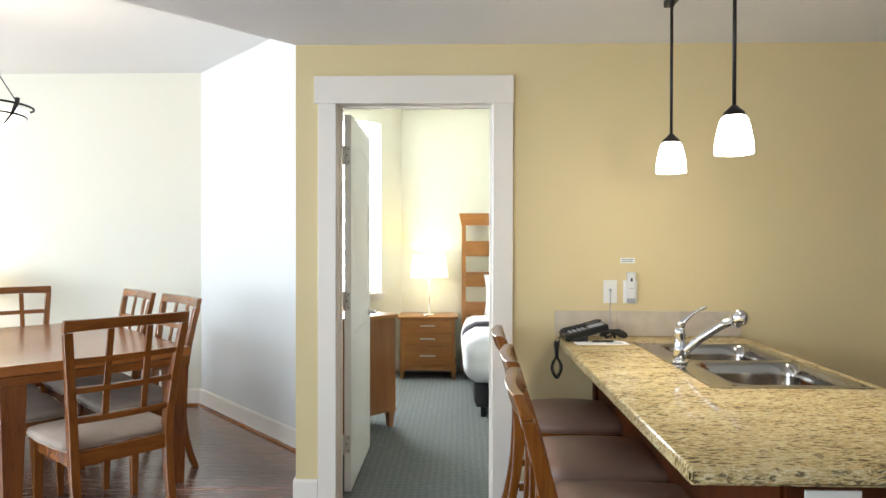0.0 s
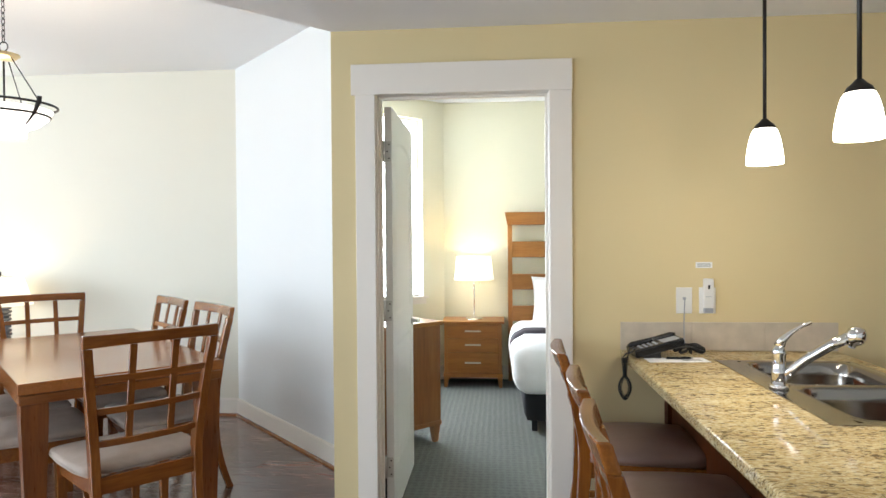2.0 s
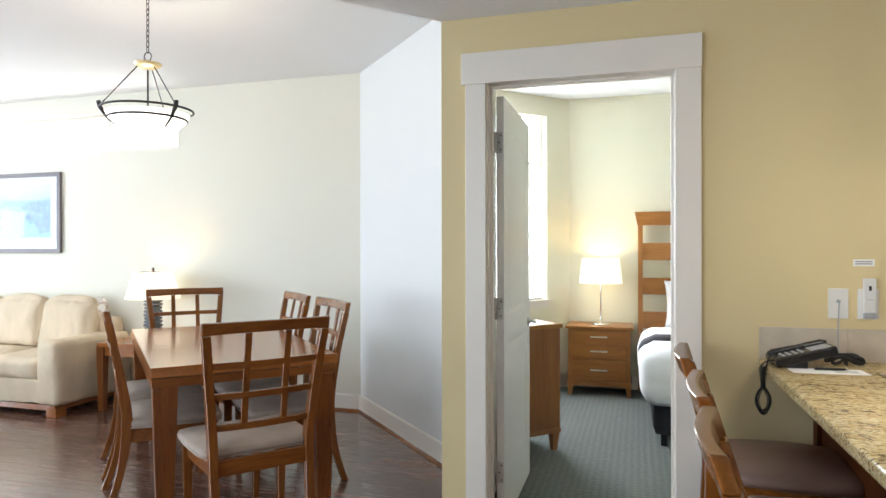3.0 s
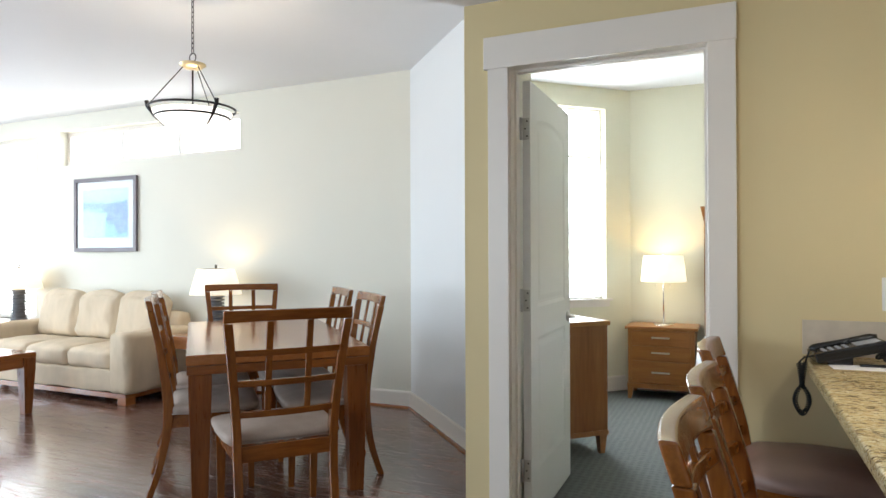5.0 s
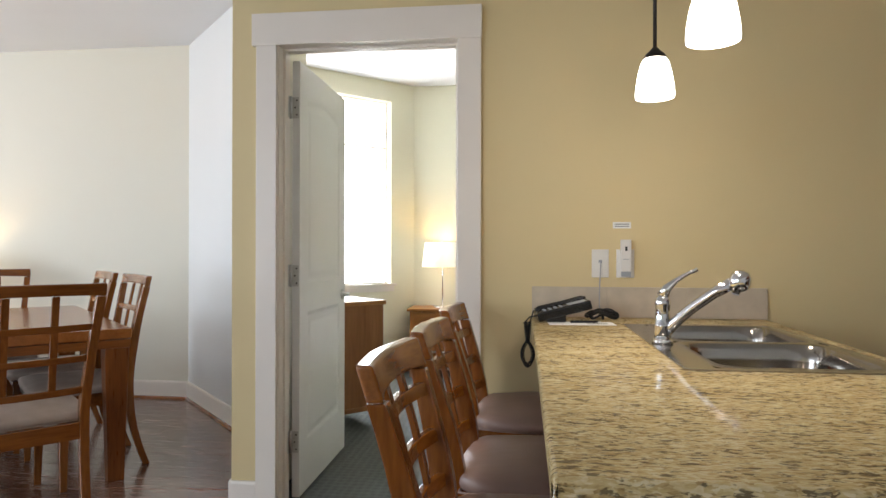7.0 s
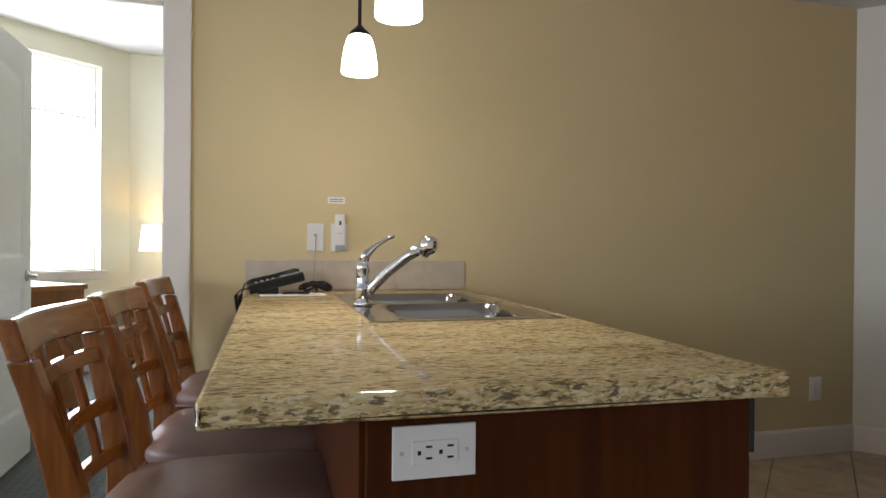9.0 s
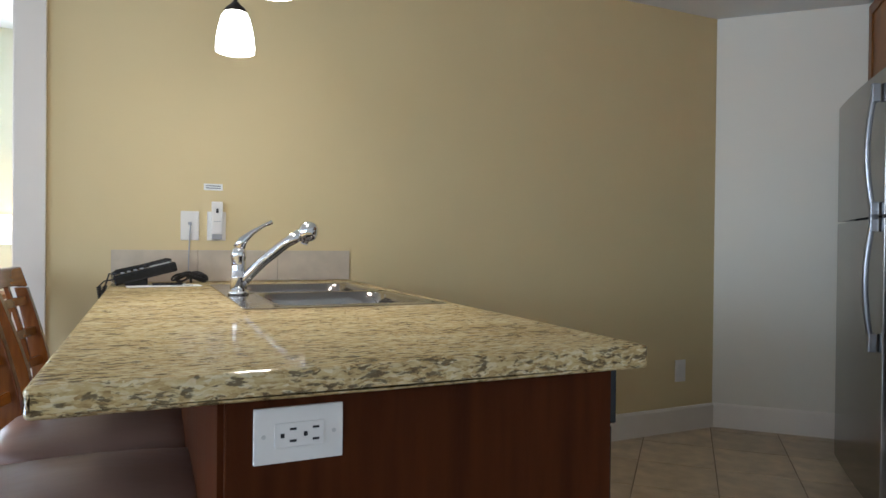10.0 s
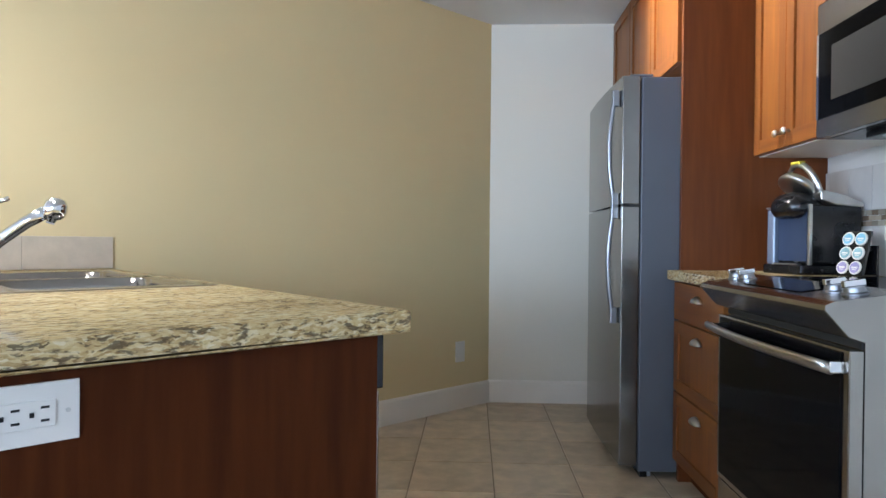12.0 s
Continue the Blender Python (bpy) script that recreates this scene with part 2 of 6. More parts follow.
M = {
    "wall_cream": mat("wall_cream_paint", (0.755, 0.718, 0.605), 0.75, vary=0.02, scale=1.5, bump=0.06, bump_scale=180),
    "wall_straw": mat("wall_straw_paint", (0.765, 0.715, 0.61), 0.75, vary=0.02, scale=1.5, bump=0.06, bump_scale=180),
    "wall_gold": mat("wall_gold_paint", (0.69, 0.557, 0.305), 0.7, vary=0.025, scale=1.5, bump=0.06, bump_scale=180),
    # Cool daylight on the diagonal wall is put into this paler colour.
    "wall_daylight_tone": mat("wall_pale_daylight_tone", (0.745, 0.745, 0.725), 0.7, vary=0.02, scale=1.5, bump=0.06, bump_scale=180),
    "wall_bed": mat("wall_bedroom_paint", (0.78, 0.745, 0.57), 0.75, vary=0.02, scale=1.5, bump=0.06, bump_scale=180),
    "ceiling": mat("ceiling_paint", (0.82, 0.82, 0.82), 0.85, vary=0.02, scale=2, bump=0.12, bump_scale=220),
    "trim": mat("white_trim_paint", (0.80, 0.735, 0.65), 0.42, vary=0.03, scale=5, bump=0.03, bump_scale=60),
    "door": mat("white_door_paint", (0.78, 0.78, 0.75), 0.38, vary=0.03, scale=4, bump=0.05, bump_scale=90),
    "joint": mat("floor_joint", (0.06, 0.033, 0.024), 0.6),
    "grout": mat("tile_grout", (0.20, 0.155, 0.11), 0.85, vary=0.15, scale=9, bump=0.2, bump_scale=200),
    "plank": wood("dark_floor_plank", (0.065, 0.029, 0.020), (0.27, 0.135, 0.090), 0, 0.26, 0.5, 8, 0.35),
    "chrome": mat("chrome", (0.75, 0.76, 0.78), 0.08, 1.0, vary=0.03),
    "nickel": mat("brushed_nickel", (0.58, 0.57, 0.54), 0.28, 1.0, vary=0.05, scale=30),
    "steel": mat("brushed_steel", (0.24, 0.23, 0.215), 0.17, 1.0, vary=0.03, scale=8, stretch=(1, 1, 0.3)),
    "stove_steel": mat("warm_brushed_steel", (0.36, 0.335, 0.305), 0.22, 1.0, vary=0.04, scale=8, stretch=(0.3, 1, 1)),
    "handle_steel": mat("fridge_handle_steel", (0.30, 0.31, 0.335), 0.3, 1.0, vary=0.04, scale=20),
    "sink": mat("sink_steel", (0.37, 0.345, 0.315), 0.15, 1.0, vary=0.04, scale=20),
    "grey_side": mat("fridge_side_paint", (0.115, 0.124, 0.145), 0.38, 0.15, vary=0.05, scale=9, bump=0.1, bump_scale=260, spec=0.25),
    "iron": mat("dark_bronze", (0.035, 0.03, 0.028), 0.45, 0.6, vary=0.2, scale=20),
    "brass": mat("pale_brass", (0.62, 0.48, 0.27), 0.35, 0.7, vary=0.08, scale=15),
    "black": mat("black_plastic", (0.007, 0.007, 0.008), 0.26, vary=0.2, scale=20, bump=0.03, bump_scale=300),
    "rubber": mat("black_cord", (0.008, 0.008, 0.008), 0.5),
    "grey_plastic": mat("grey_plastic", (0.35, 0.36, 0.38), 0.4),
    "white_plastic": mat("white_plastic", (0.76, 0.735, 0.69), 0.35, vary=0.02),
    "dark": mat("dark_slot", (0.01, 0.01, 0.01), 0.6),
    "paper": mat("white_paper", (0.85, 0.84, 0.82), 0.8, vary=0.02),
    "print_grey": mat("grey_print", (0.25, 0.25, 0.26), 0.8),
    "granite": granite("golden_granite"),
    "travertine": mat("travertine_tile", (0.54, 0.455, 0.35), 0.5, vary=0.25, scale=14, bump=0.15, bump_scale=50),
    "pale_tile": mat("pale_wall_tile", (0.64, 0.63, 0.61), 0.35, vary=0.12, scale=12, bump=0.08, bump_scale=50),
    "tile": mat("floor_tile", (0.46, 0.365, 0.25), 0.42, vary=0.55, scale=9, bump=0.1, bump_scale=30),
    "cherry": wood("cherry_cabinet", (0.13, 0.040, 0.0075), (0.29, 0.110, 0.021), 2, 0.4, 0.0, 5),
    "cherry_h": wood("cherry_cabinet_cross", (0.13, 0.040, 0.0075), (0.29, 0.110, 0.021), 0, 0.4, 0.0, 5),
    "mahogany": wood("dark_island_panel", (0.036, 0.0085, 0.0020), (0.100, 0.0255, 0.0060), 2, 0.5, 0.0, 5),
    # Shade on the tall end panel is put into this darker cherry tone.
    "panel_shaded": wood("tall_panel_shaded_wood", (0.082, 0.021, 0.0042), (0.17, 0.049, 0.0095), 2, 0.42, 0.0, 4),
    "chair": wood("chair_wood", (0.125, 0.034, 0.006), (0.29, 0.095, 0.017), 2, 0.24, 0.45, 12),
    "chair_h": wood("chair_wood_cross", (0.125, 0.034, 0.006), (0.29, 0.095, 0.017), 0, 0.24, 0.45, 12),
    "stool": wood("stool_wood", (0.115, 0.030, 0.0045), (0.285, 0.093, 0.0145), 2, 0.22, 0.4, 9),
    "stool_h": wood("stool_wood_cross", (0.125, 0.034, 0.005), (0.31, 0.105, 0.0165), 0, 0.22, 0.4, 9),
    # Window sheen of the tops is put into this colour; ends, legs stay darker.
    "table": wood("table_sheen_wood", (0.22, 0.066, 0.014), (0.38, 0.135, 0.034), 1, 0.22, 0.4, 14),
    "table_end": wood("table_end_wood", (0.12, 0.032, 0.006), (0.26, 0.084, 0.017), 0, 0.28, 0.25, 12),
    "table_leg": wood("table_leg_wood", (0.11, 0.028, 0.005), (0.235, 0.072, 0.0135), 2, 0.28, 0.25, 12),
    "oak": wood("honey_wood", (0.30, 0.12, 0.028), (0.46, 0.21, 0.060), 0, 0.36, 0.1, 12),
    "stand_wood": wood("brown_stand_wood", (0.20, 0.072, 0.016), (0.34, 0.145, 0.038), 0, 0.36, 0.1, 12),
    "stand_wood_v": wood("brown_stand_wood_upright", (0.20, 0.072, 0.016), (0.34, 0.145, 0.038), 2, 0.36, 0.1, 12),
    "oak_v": wood("honey_wood_upright", (0.30, 0.12, 0.028), (0.46, 0.21, 0.060), 2, 0.36, 0.1, 12),
    "suede": mat("grey_taupe_suede", (0.36, 0.28, 0.225), 0.85, vary=0.3, scale=9, bump=0.2, bump_scale=40),
    "leather": mat("brown_leather", (0.25, 0.155, 0.12), 0.42, vary=0.35, scale=8, bump=0.5, bump_scale=16, stretch=(1.0, 0.35, 1.0)),
    "sofa": mat("beige_microfibre", (0.62, 0.495, 0.345), 0.9, vary=0.25, scale=6, bump=0.9, bump_scale=11, stretch=(1.0, 1.0, 0.4)),
    "sheet": mat("white_bed_linen", (0.85, 0.85, 0.86), 0.8, vary=0.02, scale=8, bump=0.15, bump_scale=14),
    "runner": mat("dark_bed_runner", (0.045, 0.035, 0.045), 0.85, vary=0.2, scale=30, bump=0.2, bump_scale=200),
    "bed_base": mat("black_bed_base", (0.010, 0.010, 0.012), 0.8),
    "shade": glow("lit_linen_shade", (1.0, 0.86, 0.60), 0.9),
    "pendant": glow("lit_white_glass", (1.0, 0.93, 0.82), 7.0),
    "bowl": glow("lit_alabaster_glass", (1.0, 0.94, 0.85), 1.8),
    "day": glow("bright_daylight", (0.88, 0.95, 1.0), 5.5),
    "pane": glass("window_glass"),
    "black_glass": mat("black_oven_glass", (0.003, 0.003, 0.0035), 0.06, vary=0.1, spec=0.05),
    "frame_pic": mat("grey_brown_frame", (0.16, 0.13, 0.13), 0.45, vary=0.15, scale=20),
    "stone_lamp": mat("dark_stacked_slate", (0.11, 0.112, 0.12), 0.6, vary=0.3, scale=30, bump=0.3, bump_scale=60),
}


def carpet_material():
    m = mat("grey_green_carpet", (0.133, 0.143, 0.128), 0.95, vary=0.2, scale=3, bump=0.0)
    t = m.node_tree
    b = t.nodes["Principled BSDF"]
    co = t.nodes["Texture Coordinate"]
    v = t.nodes.new("ShaderNodeTexVoronoi")
    v.inputs["Scale"].default_value = 24
    v.inputs["Randomness"].default_value = 0.25
    n = t.nodes.new("ShaderNodeTexNoise")
    n.inputs["Scale"].default_value = 400
    t.links.new(co.outputs["Object"], v.inputs["Vector"])
    t.links.new(co.outputs["Object"], n.inputs["Vector"])
    a = t.nodes.new("ShaderNodeMath")
    a.operation = 'MULTIPLY_ADD'
    a.inputs[1].default_value = 0.5
    t.links.new(n.outputs[0], a.inputs[0])
    t.links.new(v.outputs["Distance"], a.inputs[2])
    fleck = t.nodes.new("ShaderNodeMapRange")
    fleck.inputs[1].default_value, fleck.inputs[2].default_value = 0.35, 0.95
    t.links.new(a.outputs[0], fleck.inputs[0])
    t.links.new(fleck.outputs[0], t.nodes["Mix"].inputs[0])
    bp = t.nodes.new("ShaderNodeBump")
    bp.inputs["Strength"].default_value = 0.9
    bp.inputs["Distance"].default_value = 0.006
    t.links.new(a.outputs[0], bp.inputs["Height"])
    t.links.new(bp.outputs[0], b.inputs["Normal"])
    return m


M["carpet"] = carpet_material()
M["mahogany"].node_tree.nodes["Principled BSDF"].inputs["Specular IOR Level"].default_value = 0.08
for name in ("chair", "chair_h", "stool", "stool_h", "table_leg"):
    M[name].node_tree.nodes["Principled BSDF"].inputs["Specular IOR Level"].default_value = 0.38
for socket, value in (("Specular IOR Level", 0.6), ("Coat Weight", 0.8), ("Coat Roughness", 0.2)):
    M["plank"].node_tree.nodes["Principled BSDF"].inputs[socket].default_value = value

# ---- building helpers ----


def part(name, bm, material, parent=None, label="", smooth=False, bevel=0.0, segs=2):
    if bevel:
        bmesh.ops.bevel(bm, geom=list(bm.edges), offset=bevel, segments=segs, profile=0.6, affect='EDGES', clamp_overlap=True)
    bmesh.ops.recalc_face_normals(bm, faces=bm.faces)
    me = bpy.data.meshes.new(name)
    bm.to_mesh(me)
    bm.free()
    for p in me.polygons:
        p.use_smooth = smooth
    me.materials.append(M[material] if isinstance(material, str) else material)
    ob = new(name, me)
    if parent:
        ob.parent = parent
    if label:
        ob["label"] = label
    return ob


def thing(name, label, category, at=(0, 0, 0), rz=0.0, group="", kind=""):
    ob = new(name)
    ob.empty_display_size = 0.1
    ob.matrix_world = pose(*at, 0, 0, rz)
    return tagged(ob, label, category, group, kind)


def box(x0, x1, y0, y1, z0, z1, bm=None):
    bm = bm or bmesh.new()
    v = [bm.verts.new((x, y, z)) for z in (z0, z1) for y in (y0, y1) for x in (x0, x1)]
    for f in ((0, 1, 3, 2), (4, 6, 7, 5), (0, 4, 5, 1), (2, 3, 7, 6), (0, 2, 6, 4), (1, 5, 7, 3)):
        bm.faces.new([v[i] for i in f])
    return bm


def prism(points, z0, z1, bm=None):
    bm = bm or bmesh.new()
    a = [bm.verts.new((x, y, z0)) for x, y in points]
    b = [bm.verts.new((x, y, z1)) for x, y in points]
    n = len(points)
    bm.faces.new(a)
    bm.faces.new(b)
    for i in range(n):
        bm.faces.new((a[i], a[(i + 1) % n], b[(i + 1) % n], b[i]))
    return bm


def lathe(profile, n=32, bm=None, at=(0, 0, 0)):
    """Turned shape from (radius, height) pairs."""
    bm = bm or bmesh.new()
    rings = []
    for r, z in profile:
        rings.append([bm.verts.new((at[0] + r * math.cos(2 * math.pi * i / n), at[1] + r * math.sin(2 * math.pi * i / n), at[2] + z)) for i in range(n)] if r > 1e-5 else [bm.verts.new((at[0], at[1], at[2] + z))])
    for a, b in zip(rings, rings[1:]):
        for i in range(n):
            j = (i + 1) % n
            q = [a[i % len(a)], a[j % len(a)], b[j % len(b)], b[i % len(b)]]
            q = list(dict.fromkeys(q))
            if len(q) > 2:
                bm.faces.new(q)
    for ring in (rings[0], rings[-1]):
        if len(ring) > 2:
            bm.faces.new(ring)
    return bm


def tube(points, radius, n=8, bm=None, closed=False, flat=1.0):
    """Round bar along points; radius may be a list."""
    bm = bm or bmesh.new()
    pts = [Vector(p) for p in points]
    rad = radius if isinstance(radius, (list, tuple)) else [radius] * len(pts)
    rings, up = [], None
    for i, p in enumerate(pts):
        a = pts[i - 1] if (i or closed) else p
        b = pts[(i + 1) % len(pts)] if (i + 1 < len(pts) or closed) else p
        d = (b - a).normalized()
        if up is None:
            up = d.orthogonal().normalized()
        up = (up - d * up.dot(d)).normalized()
        side = d.cross(up)
        rings.append([bm.verts.new(p + rad[i] * (math.cos(2 * math.pi * k / n) * up + flat * math.sin(2 * math.pi * k / n) * side)) for k in range(n)])
    pairs = list(zip(rings, rings[1:])) + ([(rings[-1], rings[0])] if closed else [])
    for a, b in pairs:
        for k in range(n):
            bm.faces.new((a[k], a[(k + 1) % n], b[(k + 1) % n], b[k]))
    if not closed:
        bm.faces.new(rings[0])
        bm.faces.new(rings[-1])
    return bm


def bar(sections, bm=None):
    """Rectangular bar through sections (x, y, z, half width in x, half depth in y), stacked along z."""
    bm = bm or bmesh.new()
    rings = [[bm.verts.new((x + sx * w, y + sy * d, z)) for sx, sy in ((-1, -1), (1, -1), (1, 1), (-1, 1))] for x, y, z, w, d in sections]
    for a, b in zip(rings, rings[1:]):
        for k in range(4):
            bm.faces.new((a[k], a[(k + 1) % 4], b[(k + 1) % 4], b[k]))
    bm.faces.new(rings[0])
    bm.faces.new(rings[-1])
    return bm


def rail(sections, bm=None, lean=0.0):
    """Rectangular bar through sections (x, y, z, half depth in y, half height in z), strung along x; lean: shift in y for each metre up."""
    bm = bm or bmesh.new()
    rings = [[bm.verts.new((x, y + sy * d + lean * sz * h, z + sz * h)) for sy, sz in ((-1, -1), (1, -1), (1, 1), (-1, 1))] for x, y, z, d, h in sections]
    for a, b in zip(rings, rings[1:]):
        for k in range(4):
            bm.faces.new((a[k], a[(k + 1) % 4], b[(k + 1) % 4], b[k]))
    bm.faces.new(rings[0])
    bm.faces.new(rings[-1])
    return bm


def cushion(x0, x1, y0, y1, z0, z1, puff=0.02, n=10, r=0.05, wrinkle=0.0, seed=0):
    """Soft box: rounded outline, swollen top and sides."""
    bm = bmesh.new()
    cx, cy, cz = (x0 + x1) / 2, (y0 + y1) / 2, (z0 + z1) / 2
    hx, hy, hz = (x1 - x0) / 2, (y1 - y0) / 2, (z1 - z0) / 2
    bmesh.ops.create_cube(bm, size=2)
    bmesh.ops.subdivide_edges(bm, edges=bm.edges[:], cuts=n, use_grid_fill=True)
    for v in bm.verts:
        p = v.co.copy()
        q = Vector((p.x * hx, p.y * hy, p.z * hz))
        core = Vector((max(-hx + r, min(hx - r, q.x)), max(-hy + r, min(hy - r, q.y)), max(-hz + min(r, hz), min(hz - min(r, hz), q.z))))
        d = q - core
        if d.length > 1e-6:
            q = core + d.normalized() * min(r, d.length)
        swell = puff * (1 - p.x * p.x) * (1 - p.y * p.y)
        q.z += swell * (1 if p.z > 0 else 0.2 if p.z < 0 else 0)
        q.x += puff * 0.5 * p.x * (1 - p.y * p.y) * (1 - p.z * p.z)
        q.y += puff * 0.5 * p.y * (1 - p.x * p.x) * (1 - p.z * p.z)
        if wrinkle:
            q += Vector(noise.noise_vector(Vector((q.x * 6 + seed, q.y * 6, q.z * 6)))) * wrinkle
            fold = noise.noise(Vector((q.x * 17 + 5 * q.z + seed, q.y * 13, q.z * 7)))
            q += Vector((p.x * 0.3, p.y, p.z * 0.6)) * (0.5 - abs(fold)) * wrinkle * 0.9
        v.co = q + Vector((cx, cy, cz))
    return bm


def wall(name, p0, p1, thick, z0, z1, material, openings=()):
    """Wall whose room face runs from p0 to p1 and whose body lies to the left of that way; openings as (from, to, sill, head)."""
    a, b = Vector(p0), Vector(p1)
    d = b - a
    length = d.length
    bm = bmesh.new()
    s = 0.0
    for o0, o1, oz0, oz1 in sorted(openings):
        if o0 > s:
            box(s, o0, 0, thick, z0, z1, bm)
        if oz0 > z0:
            box(o0, o1, 0, thick, z0, oz0, bm)
        if oz1 < z1:
            box(o0, o1, 0, thick, oz1, z1, bm)
        s = o1
    box(s, length, 0, thick, z0, z1, bm)
    ob = part(name, bm, material)
    ob.matrix_world = pose(a.x, a.y, 0, 0, 0, math.degrees(math.atan2(d.y, d.x)))
    return tagged(ob, kind="structure")


def baseboard(name, p0, p1, h=0.14, t=0.015, shoe=None):
    """Board on the right-hand side of the way from p0 to p1."""
    a, b = Vector(p0), Vector(p1)
    d = b - a
    bm = bmesh.new()
    L = d.length
    pts = [(0, 0.0), (-t, 0.0), (-t, h - 0.012), (-t + 0.005, h), (0, h)]
    ring0 = [bm.verts.new((0, y, z)) for y, z in pts]
    ring1 = [bm.verts.new((L, y, z)) for y, z in pts]
    bm.faces.new(ring0)
    bm.faces.new(ring1)
    for i in range(len(pts)):
        j = (i + 1) % len(pts)
        bm.faces.new((ring0[i], ring0[j], ring1[j], ring1[i]))
    ob = part(name, bm, "trim")
    ob.matrix_world = pose(a.x, a.y, 0, 0, 0, math.degrees(math.atan2(d.y, d.x)))
    tagged(ob, kind="structure")
    if shoe:
        bm = bmesh.new()
        pts = [(-t, 0.0), (-t - 0.016, 0.0), (-t - 0.013, 0.010), (-t - 0.006, 0.018), (-t, 0.02)]
        ring0 = [bm.verts.new((0, y, z)) for y, z in pts]
        ring1 = [bm.verts.new((L, y, z)) for y, z in pts]
        bm.faces.new(ring0)
        bm.faces.new(ring1)
        for i in range(len(pts)):
            j = (i + 1) % len(pts)
            bm.faces.new((ring0[i], ring0[j], ring1[j], ring1[i]))
        part("shoe_moulding", bm, shoe, ob, "stained wooden quarter round")
    return ob


# Axes of the turned part of the plan: U runs along the kitchen run, V towards its back wall.
R2 = math.sqrt(0.5)


def uv(u, v):
    return ((u + v) * R2, (u - v) * R2)


# ---- structure ----
KX, KY = 3.975, 3.5
CORNER = (-0.544, 3.5)
BEND = (-0.544, 4.16)
FAR = (-1.866, 5.56)
WEST, SOUTH = -8.5, -1.5
wall("wall_kitchen", (CORNER[0], KY), (KX, KY), 0.13, 0, 2.8, "wall_gold", [(0.2, 1.042, 0, 2.115)])
wall("wall_return", (BEND[0], BEND[1]), (CORNER[0], KY + 0.13), 0.12, 0, 2.8, "wall_cream")
wall("wall_diagonal", FAR, BEND, 0.12, 0, 2.8, "wall_daylight_tone")
wall("wall_far", (WEST, FAR[1]), FAR, 0.18, 0, 2.8, "wall_cream", [(0.75, 1.93, 0.55, 2.62), (2.33, 4.84, 2.25, 2.625)])
wall("wall_west", (WEST, SOUTH), (WEST, FAR[1] + 0.18), 0.18, 0, 2.8, "wall_cream", [(1.5, 5.3, 0.35, 2.45)])
wall("wall_south", (0.93, SOUTH), (WEST - 0.18, SOUTH), 0.18, 0, 2.8, "wall_cream", [(2.6, 6.4, 0.95, 2.38)])
wall("wall_kitchen_back", uv(5.286, 1.72), uv(-0.40, 1.72), 0.15, 0, 2.8, "wall_daylight_tone")
wall("wall_kitchen_end", (KX, KY), uv(5.286, 1.72), 0.12, 0, 2.8, "wall_straw")
BC = (-0.31, 7.05)
WW = (-1.73, 5.63)
wall("wall_bedroom_window", WW, BC, 0.16, 0, 2.8, "wall_bed", [(0.60, 1.735, 0.86, 2.61)])
wall("wall_bedroom_head", BC, (3.6, BC[1]), 0.15, 0, 2.8, "wall_bed")
wall("wall_bedroom_east", (3.6, BC[1]), (3.6, KY + 0.13), 0.15, 0, 2.8, "wall_bed")
# Bedroom faces of the shared walls, a skin of the room's own paint.
tagged(part("wall_bedroom_south", box(0.478, 3.6, KY + 0.13, KY + 0.134, 0, 2.8), "wall_bed"), kind="structure")

# Ceilings.
outline = [(WEST - 0.18, SOUTH - 0.18), (1.1, SOUTH - 0.18), uv(5.4, 1.87), (KX + 0.1, KY), (3.75, KY + 0.1), (3.75, 7.2), (-0.36, 7.2), (-1.9, 5.74), (WEST - 0.18, 5.74)]
tagged(part("ceiling", prism(outline, 2.8, 2.9), "ceiling"), kind="structure")
drop = [CORNER, (KX, KY), uv(5.286, 1.72), (0.93, SOUTH), (CORNER[0] - 5.0 * 0.925, SOUTH)]
tagged(part("ceiling_kitchen", prism(drop, 2.4, 2.797), "ceiling"), kind="structure")

# Floors: a bed under the boards and tiles, and the bedroom carpet.
floor_wood = tagged(part("floor", prism([(WEST, SOUTH), (1.05, SOUTH), (1.05, KY), (CORNER[0], KY), BEND, FAR, (WEST, FAR[1])], -0.05, -0.006), "joint"), kind="structure")
floor_tile = tagged(part("floor_kitchen", prism([(1.05, SOUTH + 0.1), uv(5.286, 1.72), (KX, KY), (1.05, KY)], -0.05, -0.004), "grout"), kind="structure")
tagged(part("floor_bedroom", prism([(-0.42, KY), (3.6, KY), (3.6, 7.05), BC, WW, (-0.42, 4.25)], -0.05, 0.004), "carpet"), kind="structure")
tagged(part("threshold", box(-0.30, 0.476, KY - 0.01, KY + 0.05, -0.005, 0.008), "table", bevel=0.003), kind="structure")

# Baseboards.
WOODSHOE = "chair_h"
baseboard("baseboard_diagonal", FAR, BEND, shoe=WOODSHOE)
baseboard("baseboard_return", BEND, CORNER, shoe=WOODSHOE)
baseboard("baseboard_far", (WEST, FAR[1]), FAR, shoe=WOODSHOE)
baseboard("baseboard_door", (CORNER[0], KY), (-0.428, KY), shoe=WOODSHOE)
baseboard("baseboard_kitchen", (0.585, KY), (KX, KY))
baseboard("baseboard_kitchen_end", (KX, KY), uv(5.286, 1.72))
baseboard("baseboard_bedroom_window", WW, BC)
baseboard("baseboard_bedroom_head", BC, (3.6, BC[1]))

# ---- door and casing ----


